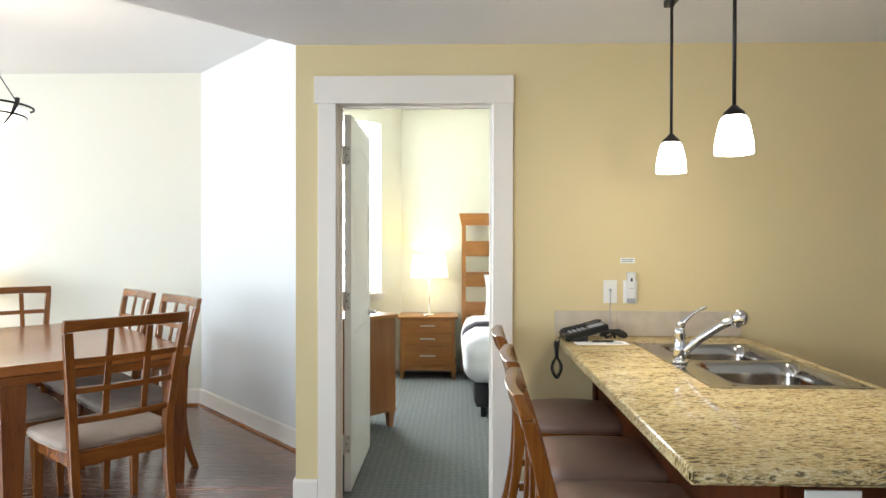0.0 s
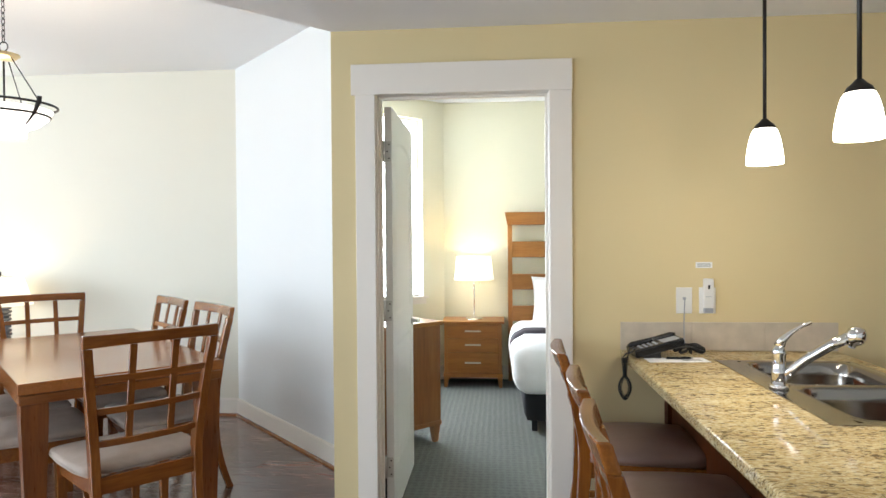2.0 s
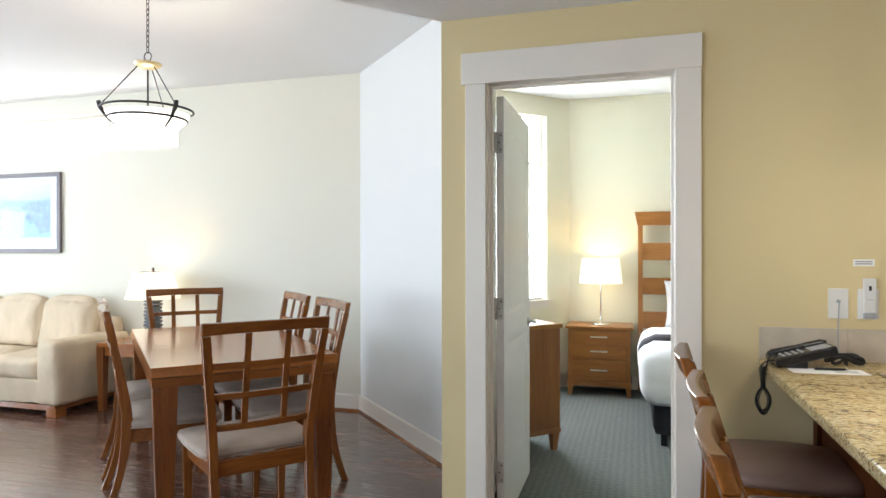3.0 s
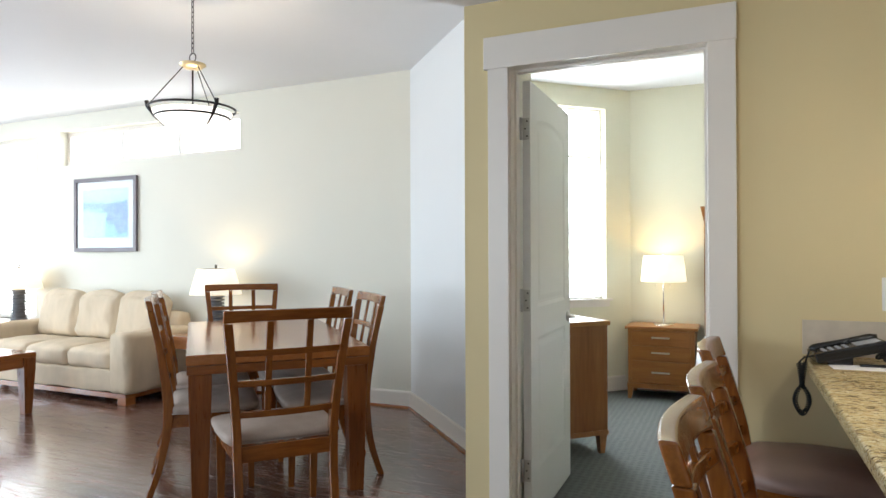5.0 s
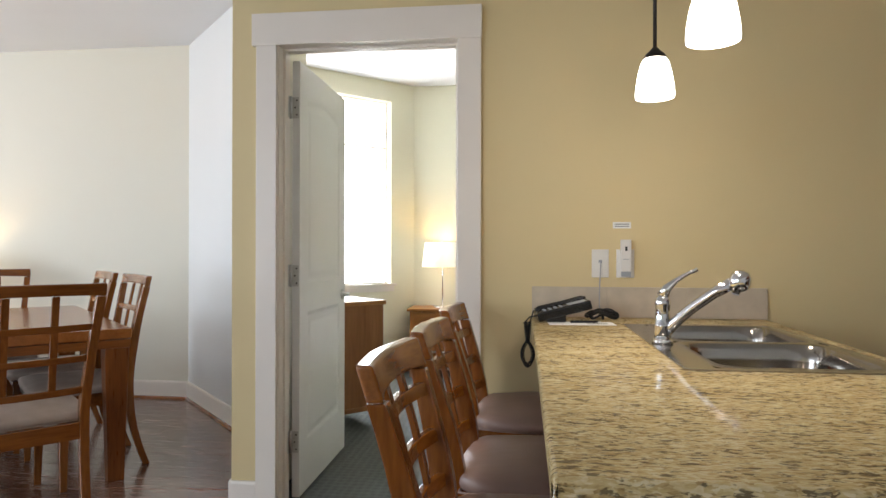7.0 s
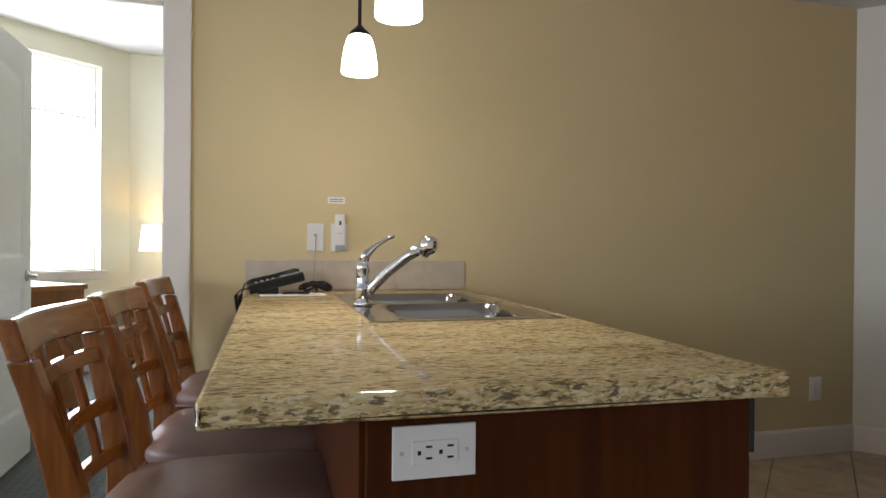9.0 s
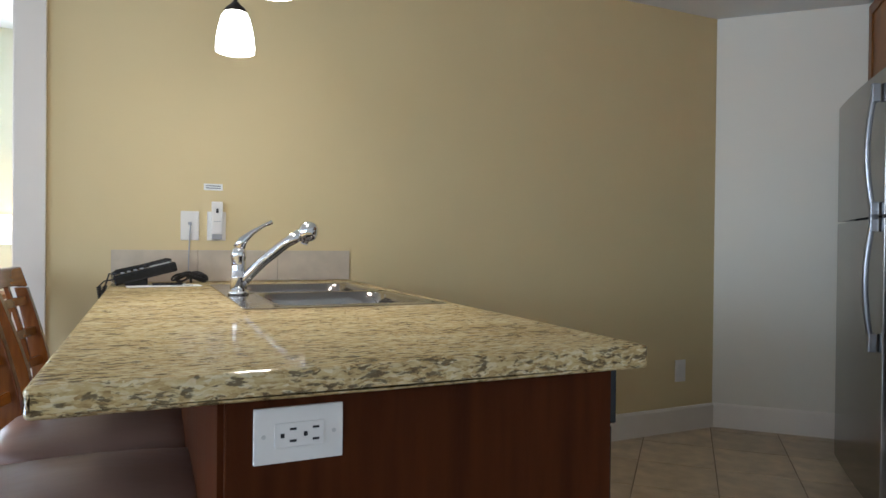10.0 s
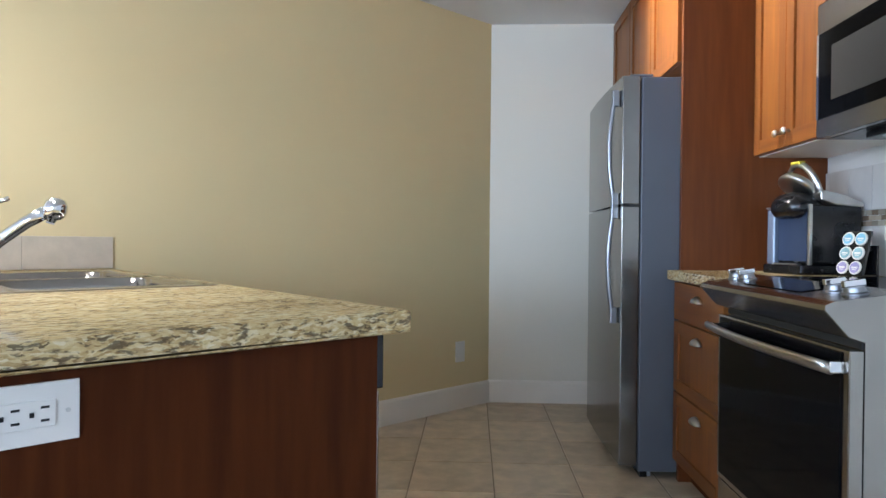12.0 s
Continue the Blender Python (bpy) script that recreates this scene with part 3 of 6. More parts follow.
def door_casing():
    ob = thing("door_frame", "white painted door casing with a wide flat head board", "door frame", (0, KY, 0), kind="structure")
    x0, x1, top = -0.324, 0.478, 2.095
    part("jamb", box(x0 - 0.02, x0, 0.0005, 0.1325, 0, top), "trim", ob, bevel=0.002)
    part("jamb", box(x1, x1 + 0.02, 0.0005, 0.1325, 0, top), "trim", ob, bevel=0.002)
    part("head_jamb", box(x0 - 0.02, x1 + 0.02, 0.0005, 0.1325, top, top + 0.02), "trim", ob, bevel=0.002)
    part("door_stop", box(x0, x0 + 0.011, 0.05, 0.085, 0, top), "trim", ob)
    part("door_stop", box(x1 - 0.011, x1, 0.05, 0.085, 0, top), "trim", ob)
    part("door_stop", box(x0 + 0.011, x1 - 0.011, 0.05, 0.085, top - 0.011, top), "trim", ob)
    part("casing_leg", box(x0 - 0.101, x0 - 0.006, -0.019, 0.0, 0, top), "trim", ob, bevel=0.003)
    part("casing_leg", box(x1 + 0.003, x1 + 0.105, -0.019, 0.0, 0, top), "trim", ob, bevel=0.003)
    part("casing_head", box(-0.444, 0.586, -0.024, 0.0, top - 0.002, 2.235), "trim", ob, bevel=0.003)
    for z in (0.28, 1.06, 1.85):
        part("hinge_leaf", box(x0, x0 + 0.002, 0.088, 0.131, z - 0.05, z + 0.05), "nickel", ob, "satin nickel hinge leaf", bevel=0.0006, segs=1)
    for s in (-0.1, 0.08):
        part("bedroom_casing", box((x0 - 0.11 if s < 0 else x1 + 0.003), (x0 - 0.006 if s < 0 else x1 + 0.105), 0.1345, 0.152, 0, top + 0.1), "trim", ob)
    return ob


door_casing()


def door_leaf():
    """Two-panel moulded door, standing open at a right angle; local x along the leaf, y its thickness."""
    w, h, t = 0.80, 2.05, 0.036
    ob = thing("door_1", "white two-panel interior door standing open into the bedroom", "door", (-0.279, KY + 0.148, 0.018), 90.5, kind="structure")
    core = box(0, w, 0.006, t - 0.006, 0, h)
    part("core", core, "door", ob)
    st = 0.115
    panels = [(0.24, 0.86), (1.0, h - 0.13)]
    for side, (y0, y1) in (("front", (0.0, 0.006)), ("back", (t - 0.006, t))):
        bm = bmesh.new()
        box(0, st, y0, y1, 0, h, bm)
        box(w - st, w, y0, y1, 0, h, bm)
        zs = [0] + [z for p in panels for z in p] + [h]
        for i in range(0, len(zs), 2):
            box(st, w - st, y0, y1, zs[i], zs[i + 1], bm)
        part("stiles_and_rails", bm, "door", ob)
        for z0, z1 in panels:
            bm = bmesh.new()
            yo, yi = (0.0, 0.0055) if side == "front" else (t, t - 0.0055)
            # bevelled moulding sinking to the panel, then the raised field
            loops = []
            for inset, y in ((0.0, yo), (0.018, yi), (0.03, yi), (0.055, yo + (0.0025 if side == "front" else -0.0025))):
                arch = 0.035 if z1 > 1.5 else 0.0
                n = 8
                pts = [(st + inset, z0 + inset), (w - st - inset, z0 + inset)]
                for k in range(n + 1):
                    f = k / n
                    xx = (w - st - inset) + f * (2 * (st + inset) - w)
                    pts.append((xx, z1 - inset - arch + arch * math.sin(math.pi * f)))
                loops.append([bm.verts.new((x, y, z)) for x, z in pts])
            for a, b in zip(loops, loops[1:]):
                for k in range(len(a)):
                    j = (k + 1) % len(a)
                    bm.faces.new((a[k], a[j], b[j], b[k]))
            bm.faces.new(loops[-1])
            if z1 > 1.5:
                # spandrels above the arched head
                y = yo
                top = [v for v in loops[0][2:]]
                n = len(top)
                up = [bm.verts.new((v.co.x, y, z1)) for v in top]
                for k in range(n - 1):
                    if (up[k].co - top[k].co).length > 1e-6 or (up[k + 1].co - top[k + 1].co).length > 1e-6:
                        bm.faces.new((top[k], top[k + 1], up[k + 1], up[k]))
            part("panel", bm, "door", ob)
    for y in (-1, 1):
        yy = 0.0 if y < 0 else t
        knob = part("door_handle", lathe([(0.0, 0), (0.028, 0), (0.028, 0.006), (0.012, 0.012), (0.011, 0.045), (0.0, 0.045)], 20), "nickel", ob, "satin nickel lever", smooth=True)
        knob.matrix_local = pose(w - 0.065, yy, 0.905, 90 if y < 0 else -90, 0, 0)
        lever = part("lever", tube([(0, 0, 0.04), (-0.03, 0.0, 0.046), (-0.07, 0.003, 0.046), (-0.115, 0.008, 0.044)], [0.009, 0.009, 0.008, 0.007], 10), "nickel", knob, smooth=True)
    part("latch_plate", box(w - 0.0005, w + 0.001, 0.006, t - 0.006, 0.87, 0.94), "nickel", ob)
    for z in (0.26, 1.04, 1.83):
        hg = part("hinge", box(-0.004, -0.0005, 0.003, 0.037, z - 0.05, z + 0.05), "nickel", ob, "satin nickel butt hinge", bevel=0.003)
        part("knuckle", lathe([(0, -0.052), (0.007, -0.052), (0.007, 0.052), (0, 0.052)], 12, at=(-0.009, 0.041, z)), "nickel", hg, smooth=True)
        for dz in (-0.034, 0.0, 0.034):
            part("screw", lathe([(0, -0.001), (0.004, -0.001), (0.004, 0.001), (0, 0.001)], 8, at=(0, 0, 0)), "iron", hg).matrix_local = pose(-0.0045, 0.014 + 0.008 * (dz == 0), z + dz, 0, 90, 0)
    return ob


door_leaf()

# ---- windows ----


def window(name, p0, p1, depth, z0, z1, mullions=0, sill=True, rail_z=None, fw=0.045, label="unseen white framed window full of daylight"):
    a, b = Vector(p0), Vector(p1)
    d = b - a
    L = d.length
    ob = new(name)
    ob.matrix_world = pose(a.x, a.y, 0, 0, 0, math.degrees(math.atan2(d.y, d.x)))
    tagged(ob, label, "window", kind="structure")
    y0, y1 = depth * 0.5, depth * 0.5 + 0.06
    bm = bmesh.new()
    box(0, fw, y0, y1, z0, z1, bm)
    box(L - fw, L, y0, y1, z0, z1, bm)
    box(fw, L - fw, y0, y1, z0, z0 + fw, bm)
    box(fw, L - fw, y0, y1, z1 - fw, z1, bm)
    fr = part("window_frame", bm, "trim", ob)
    xs = [fw + (L - 2 * fw) * i / (mullions + 1) for i in range(mullions + 2)]
    for x in xs[1:-1]:
        part("mullion", box(x - 0.02, x + 0.02, y0 + 0.005, y1 - 0.005, z0 + fw, z1 - fw), "trim", ob)
    if rail_z:
        part("sash_rail", box(fw, L - fw, y0 + 0.02, y1 - 0.01, rail_z - 0.007, rail_z + 0.007), "trim", ob)
    for i, x in enumerate(xs[:-1]):
        pn = part("pane", box(x + 0.02, xs[i + 1] - 0.02, y0 + 0.025, y0 + 0.031, z0 + fw, z1 - fw), "pane", ob)
        pn.visible_shadow = False
    if sill:
        part("window_sill", box(-0.05, L + 0.05, -0.03, depth * 0.5, z0 - 0.02, z0), "trim", ob, bevel=0.004)
        part("apron", box(-0.03, L + 0.03, -0.012, 0.0, z0 - 0.075, z0 - 0.02), "trim", ob, bevel=0.003)
    return ob


def along(p0, p1, s):
    a, b = Vector(p0), Vector(p1)
    return a + (b - a).normalized() * s


window("window_1", (WEST + 2.33, FAR[1]), (WEST + 4.84, FAR[1]), 0.18, 2.25, 2.625, 2, False, label="white high clerestory window of three panes")
window("window_2", (WEST + 0.75, FAR[1]), (WEST + 1.93, FAR[1]), 0.18, 0.55, 2.62, 0, True, 2.28, label="tall white window washed out by daylight")
window("window_3", along(WW, BC, 0.60), along(WW, BC, 1.735), 0.16, 0.86, 2.61, 0, True, 2.17, 0.009, label="tall white bedroom window full of daylight")
window("window_4", (WEST, SOUTH + 1.5), (WEST, SOUTH + 5.3), 0.18, 0.35, 2.45, 2, True)
# Added for the assumed south daylight; stays out of view.
window("window_5", (0.93 - 2.6, SOUTH), (0.93 - 6.4, SOUTH), 0.18, 0.95, 2.38, 2, True)


def backdrop(p0, p1, off, z0, z1):
    a, b = Vector(p0), Vector(p1)
    d = (b - a).normalized()
    n = Vector((-d.y, d.x)) * off
    bm = bmesh.new()
    q = [(a + n, z0), (b + n, z0), (b + n, z1), (a + n, z1)]
    bm.faces.new([bm.verts.new((p.x, p.y, z)) for p, z in q])
    return tagged(part("backdrop", bm, "day"), "plain bright overcast sky outside the window", "sky", kind="structure")


backdrop((WEST - 2.5, FAR[1] + 0.18), (-3.0, FAR[1] + 0.18), 1.0, 0.0, 4.0)
backdrop(along(WW, BC, -0.5), along(WW, BC, 2.4), 0.5, 0.0, 4.0)

# ---- dining chairs and bar stools ----


def lattice_chair(name, label, category, group, seat_h, top, half, wood_v, wood_h, seat_mat, seat_label, foot_rail, rails, crest=0.029, puff=0.0, seat_half=0.27, post=(0.019, 0.017), crest_depth=0.015):
    """Chair with a latticed back; faces +y, stands on z = 0."""
    ob = thing(name, label, category, group=group)

    def back_y(z):
        if z < seat_h:
            return -0.215 - 0.095 * (1 - z / seat_h) ** 2
        return -0.215 - 0.095 * ((z - seat_h) / (top - seat_h)) ** 1.3

    def back_x(z):
        f = max(0.0, (z - seat_h) / (top - 2 * crest - seat_h))
        return half * (0.80 + 0.03 * min(1.0, z / seat_h) + 0.165 * f ** 1.2) - post[0]

    for s in (-1, 1):
        zs = [0, seat_h * 0.15, seat_h * 0.3, seat_h * 0.45, seat_h * 0.6, seat_h * 0.85, seat_h, seat_h + 0.06, seat_h + 0.12, (seat_h + top) / 2, top - 0.2, top - 0.12, top - 2 * crest]
        part("back_leg", bar([(s * back_x(z), back_y(z), z, post[0], post[1] + 0.010 * math.exp(-((z - seat_h) / 0.2) ** 2)) for z in zs]), wood_v, ob, bevel=0.004)
        fx = seat_half * 0.86
        part("front_leg", bar([(s * fx, 0.205, 0, 0.015, 0.015), (s * fx, 0.2, seat_h * 0.6, 0.021, 0.021), (s * fx, 0.198, seat_h - 0.055, 0.024, 0.024)]), wood_v, ob, bevel=0.003)
        part("side_apron", prism([(s * (half * 0.80 - 0.026), -0.2), (s * (half * 0.80 - 0.002), -0.2), (s * (fx + 0.012), 0.178), (s * (fx - 0.012), 0.178)], seat_h - 0.12, seat_h - 0.048), wood_h, ob, bevel=0.003)
    part("front_apron", box(-fx + 0.024, fx - 0.024, 0.188, 0.212, seat_h - 0.12, seat_h - 0.048), wood_h, ob, bevel=0.003)
    part("back_apron", box(-half * 0.75, half * 0.75, -0.23, -0.206, seat_h - 0.12, seat_h - 0.048), wood_h, ob, bevel=0.003)

    def curved(z, hz, ends, depth, bow=0.022, arch=0.0, thin=0.0, n=12):
        sec = []
        for i in range(n + 1):
            f = -1 + 2 * i / n
            sec.append((f * ends, back_y(z) + 0.001 - bow * (1 - f * f), z + arch * (1 - f * f), depth, hz - thin * (1 - f ** 4)))
        lean = (back_y(z + 0.02) - back_y(z - 0.02)) / 0.04
        return rail(sec, lean=lean)

    part("crest_rail", curved(top - crest, crest, half, crest_depth, 0.024, 0.004, crest * 0.14), wood_h, ob, bevel=0.008, segs=3)
    for z in rails:
        part("lattice_rail", curved(z, 0.0145, back_x(z) - post[0] + 0.004, 0.0095), wood_h, ob, bevel=0.003)
    for s in (-1, 1):
        x = s * half * 0.31
        z0, z1 = rails[-1] - 0.01, top - crest * 1.8
        part("lattice_slat", bar([(x, back_y(z) + 0.003 - 0.022 * (1 - 0.33 ** 2), z, 0.0145, 0.0065) for z in [z0 + (z1 - z0) * i / 6 for i in range(7)]]), wood_v, ob, bevel=0.002)

    def spread(y):
        return 0.985 + 0.30 * y if y < 0 else 0.985 + 0.12 * y

    pad = cushion(-seat_half, seat_half, -0.2, 0.245, seat_h - 0.05, seat_h, 0.016 + puff, 12, 0.03 + puff, 0.004, seat_half * 40)
    for v in pad.verts:
        v.co.x *= spread(v.co.y)
    seat = part("seat", pad, seat_mat, ob, seat_label, smooth=True)
    pipe = [(x * seat_half * spread(y), y, seat_h - 0.043) for x, y in ((-0.96, -0.197), (0.96, -0.197), (1.005, -0.1), (1.005, 0.1), (0.97, 0.24), (0, 0.252), (-0.97, 0.24), (-1.005, 0.1), (-1.005, -0.1))]
    part("piping", tube(pipe, 0.004, 6, closed=True), seat_mat, seat, smooth=True)
    if foot_rail:
        part("foot_rail", box(-fx + 0.02, fx - 0.02, 0.19, 0.215, 0.2, 0.235), wood_h, ob, bevel=0.003)
        for s in (-1, 1):
            part("stretcher", box(s * half * 0.80 - 0.024, s * half * 0.80 - 0.006, -0.22, 0.19, 0.27, 0.3), wood_h, ob, bevel=0.003)
    return ob


first = lattice_chair("dining_chair", "brown wooden dining chair with lattice back and taupe seat", "chair", "chairs round the dining table",
                      0.475, 1.036, 0.285, "chair", "chair_h", "suede", "taupe upholstered seat pad", False, (0.845, 0.708, 0.568))
seats = [((-1.455, 3.31), 50), ((-2.865, 4.71), 225), ((-1.676, 4.0), 135), ((-2.165, 4.44), 135), ((-2.171, 3.627), -45), ((-2.609, 4.066), -45)]
for i, (at, turn) in enumerate(seats):
    m = pose(*at, 0, 0, 0, turn)
    if i == 0:
        first.matrix_world = m
    else:
        copy_thing(first, m)

stool = lattice_chair("bar_stool", "honey-brown wooden bar stool with lattice back, brown leather seat", "bar stool", "stools at the granite counter",
                      0.595, 0.966, 0.203, "stool", "stool_h", "leather", "brown leather seat, softly puffed", True, (0.85, 0.745, 0.645), 0.036, 0.026, 0.215, (0.02, 0.018), 0.0175)
for i, at in enumerate(((0.79, 2.06), (0.807, 2.555), (0.803, 3.165))):
    m = pose(*at, 0, 0, 0, -93)
    if i == 0:
        stool.matrix_world = m
    else:
        copy_thing(stool, m)


def dining_table():
    ob = thing("dining_table", "brown wooden rectangular dining table with tapered legs", "table", (-2.165, 4.095, 0), 45)
    w, l, h = 0.463, 0.863, 0.778
    part("tabletop", box(-w, w, -l, l, h - 0.05, h), "table", ob, bevel=0.004)
    part("shadow_line", box(-w + 0.012, w - 0.012, -l + 0.012, l - 0.012, h - 0.055, h - 0.0505), "table_leg", ob)
    for s in (-1, 1):
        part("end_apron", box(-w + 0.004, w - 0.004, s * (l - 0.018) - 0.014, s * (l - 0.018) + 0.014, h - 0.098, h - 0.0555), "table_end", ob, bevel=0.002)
        part("side_apron", box(s * (w - 0.018) - 0.014, s * (w - 0.018) + 0.014, -l + 0.033, l - 0.033, h - 0.098, h - 0.0555), "table", ob, bevel=0.002)
        for q in (-1, 1):
            x, y = s * (w - 0.066), q * (l - 0.066)
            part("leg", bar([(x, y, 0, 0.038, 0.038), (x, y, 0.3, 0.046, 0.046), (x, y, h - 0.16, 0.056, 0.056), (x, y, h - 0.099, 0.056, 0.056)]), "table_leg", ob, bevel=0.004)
    return ob


dining_table()


def chandelier():
    ob = thing("chandelier", "lit white glass bowl chandelier in dark iron rings on a chain", "chandelier", (-2.28, 3.60, 0))
    part("ceiling_cup", lathe([(0, 2.8), (0.065, 2.8), (0.06, 2.785), (0.02, 2.765), (0, 2.765)], 24), "iron", ob, smooth=True)
    n = 11
    z0, z1 = 2.44, 2.768
    step = (z1 - z0) / n
    for i in range(n):
        z = z0 + (i + 0.5) * step
        pts = []
        for k in range(12):
            a = 2 * math.pi * k / 12
            p = (0.008 * math.cos(a), 0, z + step * 0.66 * math.sin(a))
            pts.append(p if i % 2 else (0, p[0], p[2]))
        part("chain_link", tube(pts, 0.0022, 6, closed=True), "iron", ob, smooth=True)
    part("loop", tube([(0.024 * math.cos(2 * math.pi * k / 20), 0, 2.415 + 0.024 * math.sin(2 * math.pi * k / 20)) for k in range(20)], 0.003, 8, closed=True), "iron", ob, smooth=True)
    part("dish", lathe([(0, 2.385), (0.03, 2.385), (0.072, 2.378), (0.074, 2.37), (0.05, 2.352), (0.02, 2.345), (0, 2.345)], 32), "brass", ob, "pale brass dish", smooth=True)
    part("stem", tube([(0, 0, 2.34), (0, 0, 2.06)], 0.005, 10), "iron", ob, smooth=True)
    R = 0.238
    for r, z in ((R, 2.115), (R - 0.035, 2.065)):
        part("ring", tube([(r * math.cos(2 * math.pi * k / 56), r * math.sin(2 * math.pi * k / 56), z) for k in range(56)], 0.0065, 8, closed=True), "iron", ob, smooth=True)
    for k in range(3):
        a = radians(-14 + 120 * k)
        c, s = math.cos(a), math.sin(a)
        part("rod", tube([(0.05 * c, 0.05 * s, 2.36), (R * c, R * s, 2.12)], 0.003, 8), "iron", ob, smooth=True)
        part("strap", tube([((R + 0.006) * c, (R + 0.006) * s, 2.145), (R * c, R * s, 2.115), ((R - 0.033) * c, (R - 0.033) * s, 2.065), ((R - 0.09) * c, (R - 0.09) * s, 2.01)], [0.011, 0.012, 0.009, 0.004], 8), "iron", ob, smooth=True)
    part("bowl", lathe([(R - 0.02, 2.095), (R - 0.035, 2.06), (R - 0.085, 2.015), (R - 0.16, 1.985), (0.0, 1.972), (0.0, 1.977), (R - 0.165, 1.99), (R - 0.09, 2.02), (R - 0.04, 2.065), (R - 0.026, 2.095)], 48), "bowl", ob, "white alabaster glass bowl, lit", smooth=True)
    return ob


chandelier()


def pendant_lamp():
    ob = thing("pendant_light", "pair of lit white glass pendants on a dark bronze track bar", "pendant light", (1.19, 2.55, 0))
    part("track_bar", box(-0.018, 0.018, -0.43, 0.37, 2.372, 2.4), "iron", ob, bevel=0.002)
    for dx, dy in ((-0.012, 0.28), (0.01, -0.28)):
        part("swivel", lathe([(0, 2.345), (0.010, 2.345), (0.012, 2.372), (0, 2.372)], 14, at=(dx, dy, 0)), "iron", ob, smooth=True)
        part("rod", tube([(dx, dy, 2.35), (dx, dy, 1.815)], 0.0062, 10), "iron", ob, smooth=True)
        part("cap", lathe([(0, 1.822), (0.010, 1.822), (0.018, 1.812), (0.030, 1.802), (0.036, 1.79), (0.036, 1.783), (0, 1.783)], 24, at=(dx, dy, 0)), "iron", ob, smooth=True)
        part("shade", lathe([(0.034, 1.790), (0.043, 1.775), (0.052, 1.742), (0.0585, 1.702), (0.0605, 1.676), (0.0595, 1.664), (0.055, 1.664), (0.056, 1.676), (0.053, 1.702), (0.047, 1.742), (0.038, 1.772), (0.0, 1.784)], 32, at=(dx, dy, 0)), "pendant", ob, "lit frosted white glass shade", smooth=True)
    return ob


pendant_lamp()
for dx, dy in ((-0.012, 0.28), (0.01, -0.28)):
    point_light("pendant_glow", (1.19 + dx, 2.55 + dy, 1.64), 3.0, (1.0, 0.95, 0.85), 0.045)
    spot_light("pendant_bulb", (1.19 + dx, 2.55 + dy, 1.66), 9, (1.0, 0.95, 0.85), 92, 0.7, 0.04)
point_light("chandelier_bulb", (-2.28, 3.60, 2.09), 22, WARM, 0.08)

# ---- kitchen island ----
CT = 0.897


def island():
    ob = thing("island_cabinet", "dark reddish-brown wooden island base under the granite top", "kitchen island", (0, 0, 0))
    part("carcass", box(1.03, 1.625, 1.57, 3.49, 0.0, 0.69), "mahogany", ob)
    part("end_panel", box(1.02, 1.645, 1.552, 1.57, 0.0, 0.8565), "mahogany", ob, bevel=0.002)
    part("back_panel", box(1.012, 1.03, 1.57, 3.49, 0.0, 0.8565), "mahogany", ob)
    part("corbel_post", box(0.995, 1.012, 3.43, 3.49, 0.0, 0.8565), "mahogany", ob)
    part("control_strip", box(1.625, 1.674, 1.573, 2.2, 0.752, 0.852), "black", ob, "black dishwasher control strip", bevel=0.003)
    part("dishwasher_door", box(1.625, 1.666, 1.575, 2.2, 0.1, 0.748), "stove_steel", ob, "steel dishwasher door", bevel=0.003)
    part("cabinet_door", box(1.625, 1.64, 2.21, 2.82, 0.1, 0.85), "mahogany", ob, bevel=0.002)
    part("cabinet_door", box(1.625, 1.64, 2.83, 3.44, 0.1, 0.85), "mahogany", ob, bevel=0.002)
    return ob


island()


def countertop():
    """Granite slab with an opening for the sink."""
    bm = bmesh.new()
    outer = [(0.80, 1.52), (1.692, 1.513), (1.752, 3.498), (0.80, 3.498)]
    inner = [(1.224, 2.311), (1.646, 2.311), (1.646, 3.209), (1.224, 3.209)]
    rings = {}
    for z in (CT - 0.040, CT):
        rings[z] = ([bm.verts.new((x, y, z)) for x, y in outer], [bm.verts.new((x, y, z)) for x, y in inner])
    for z, (o, i) in rings.items():
        for k in range(4):
            j = (k + 1) % 4
            bm.faces.new((o[k], o[j], i[j], i[k]))
    (o0, i0), (o1, i1) = rings[CT - 0.040], rings[CT]
    for k in range(4):
        j = (k + 1) % 4
        bm.faces.new((o0[k], o0[j], o1[j], o1[k]))
        bm.faces.new((i0[k], i0[j], i1[j], i1[k]))
    bm.edges.ensure_lookup_table()
    keep = [e for e in bm.edges if all(v in o0 + o1 for v in e.verts)]
    bmesh.ops.bevel(bm, geom=keep, offset=0.008, segments=3, profile=0.5, affect='EDGES')
    return tagged(part("countertop", bm, "granite"), "polished golden-beige granite island countertop with dark flecks", "countertop")


countertop()


def backsplash():
    ob = thing("backsplash", "low row of beige stone tiles behind the counter", "backsplash", (0, 0, 0))
    xs = [0.80, 1.115, 1.435, 1.752]
    for a, b in zip(xs, xs[1:]):
        part("tile", box(a + 0.0005, b - 0.0005, 3.488, 3.4985, CT + 0.002, 1.026), "travertine", ob, bevel=0.0015)
    return ob


backsplash()


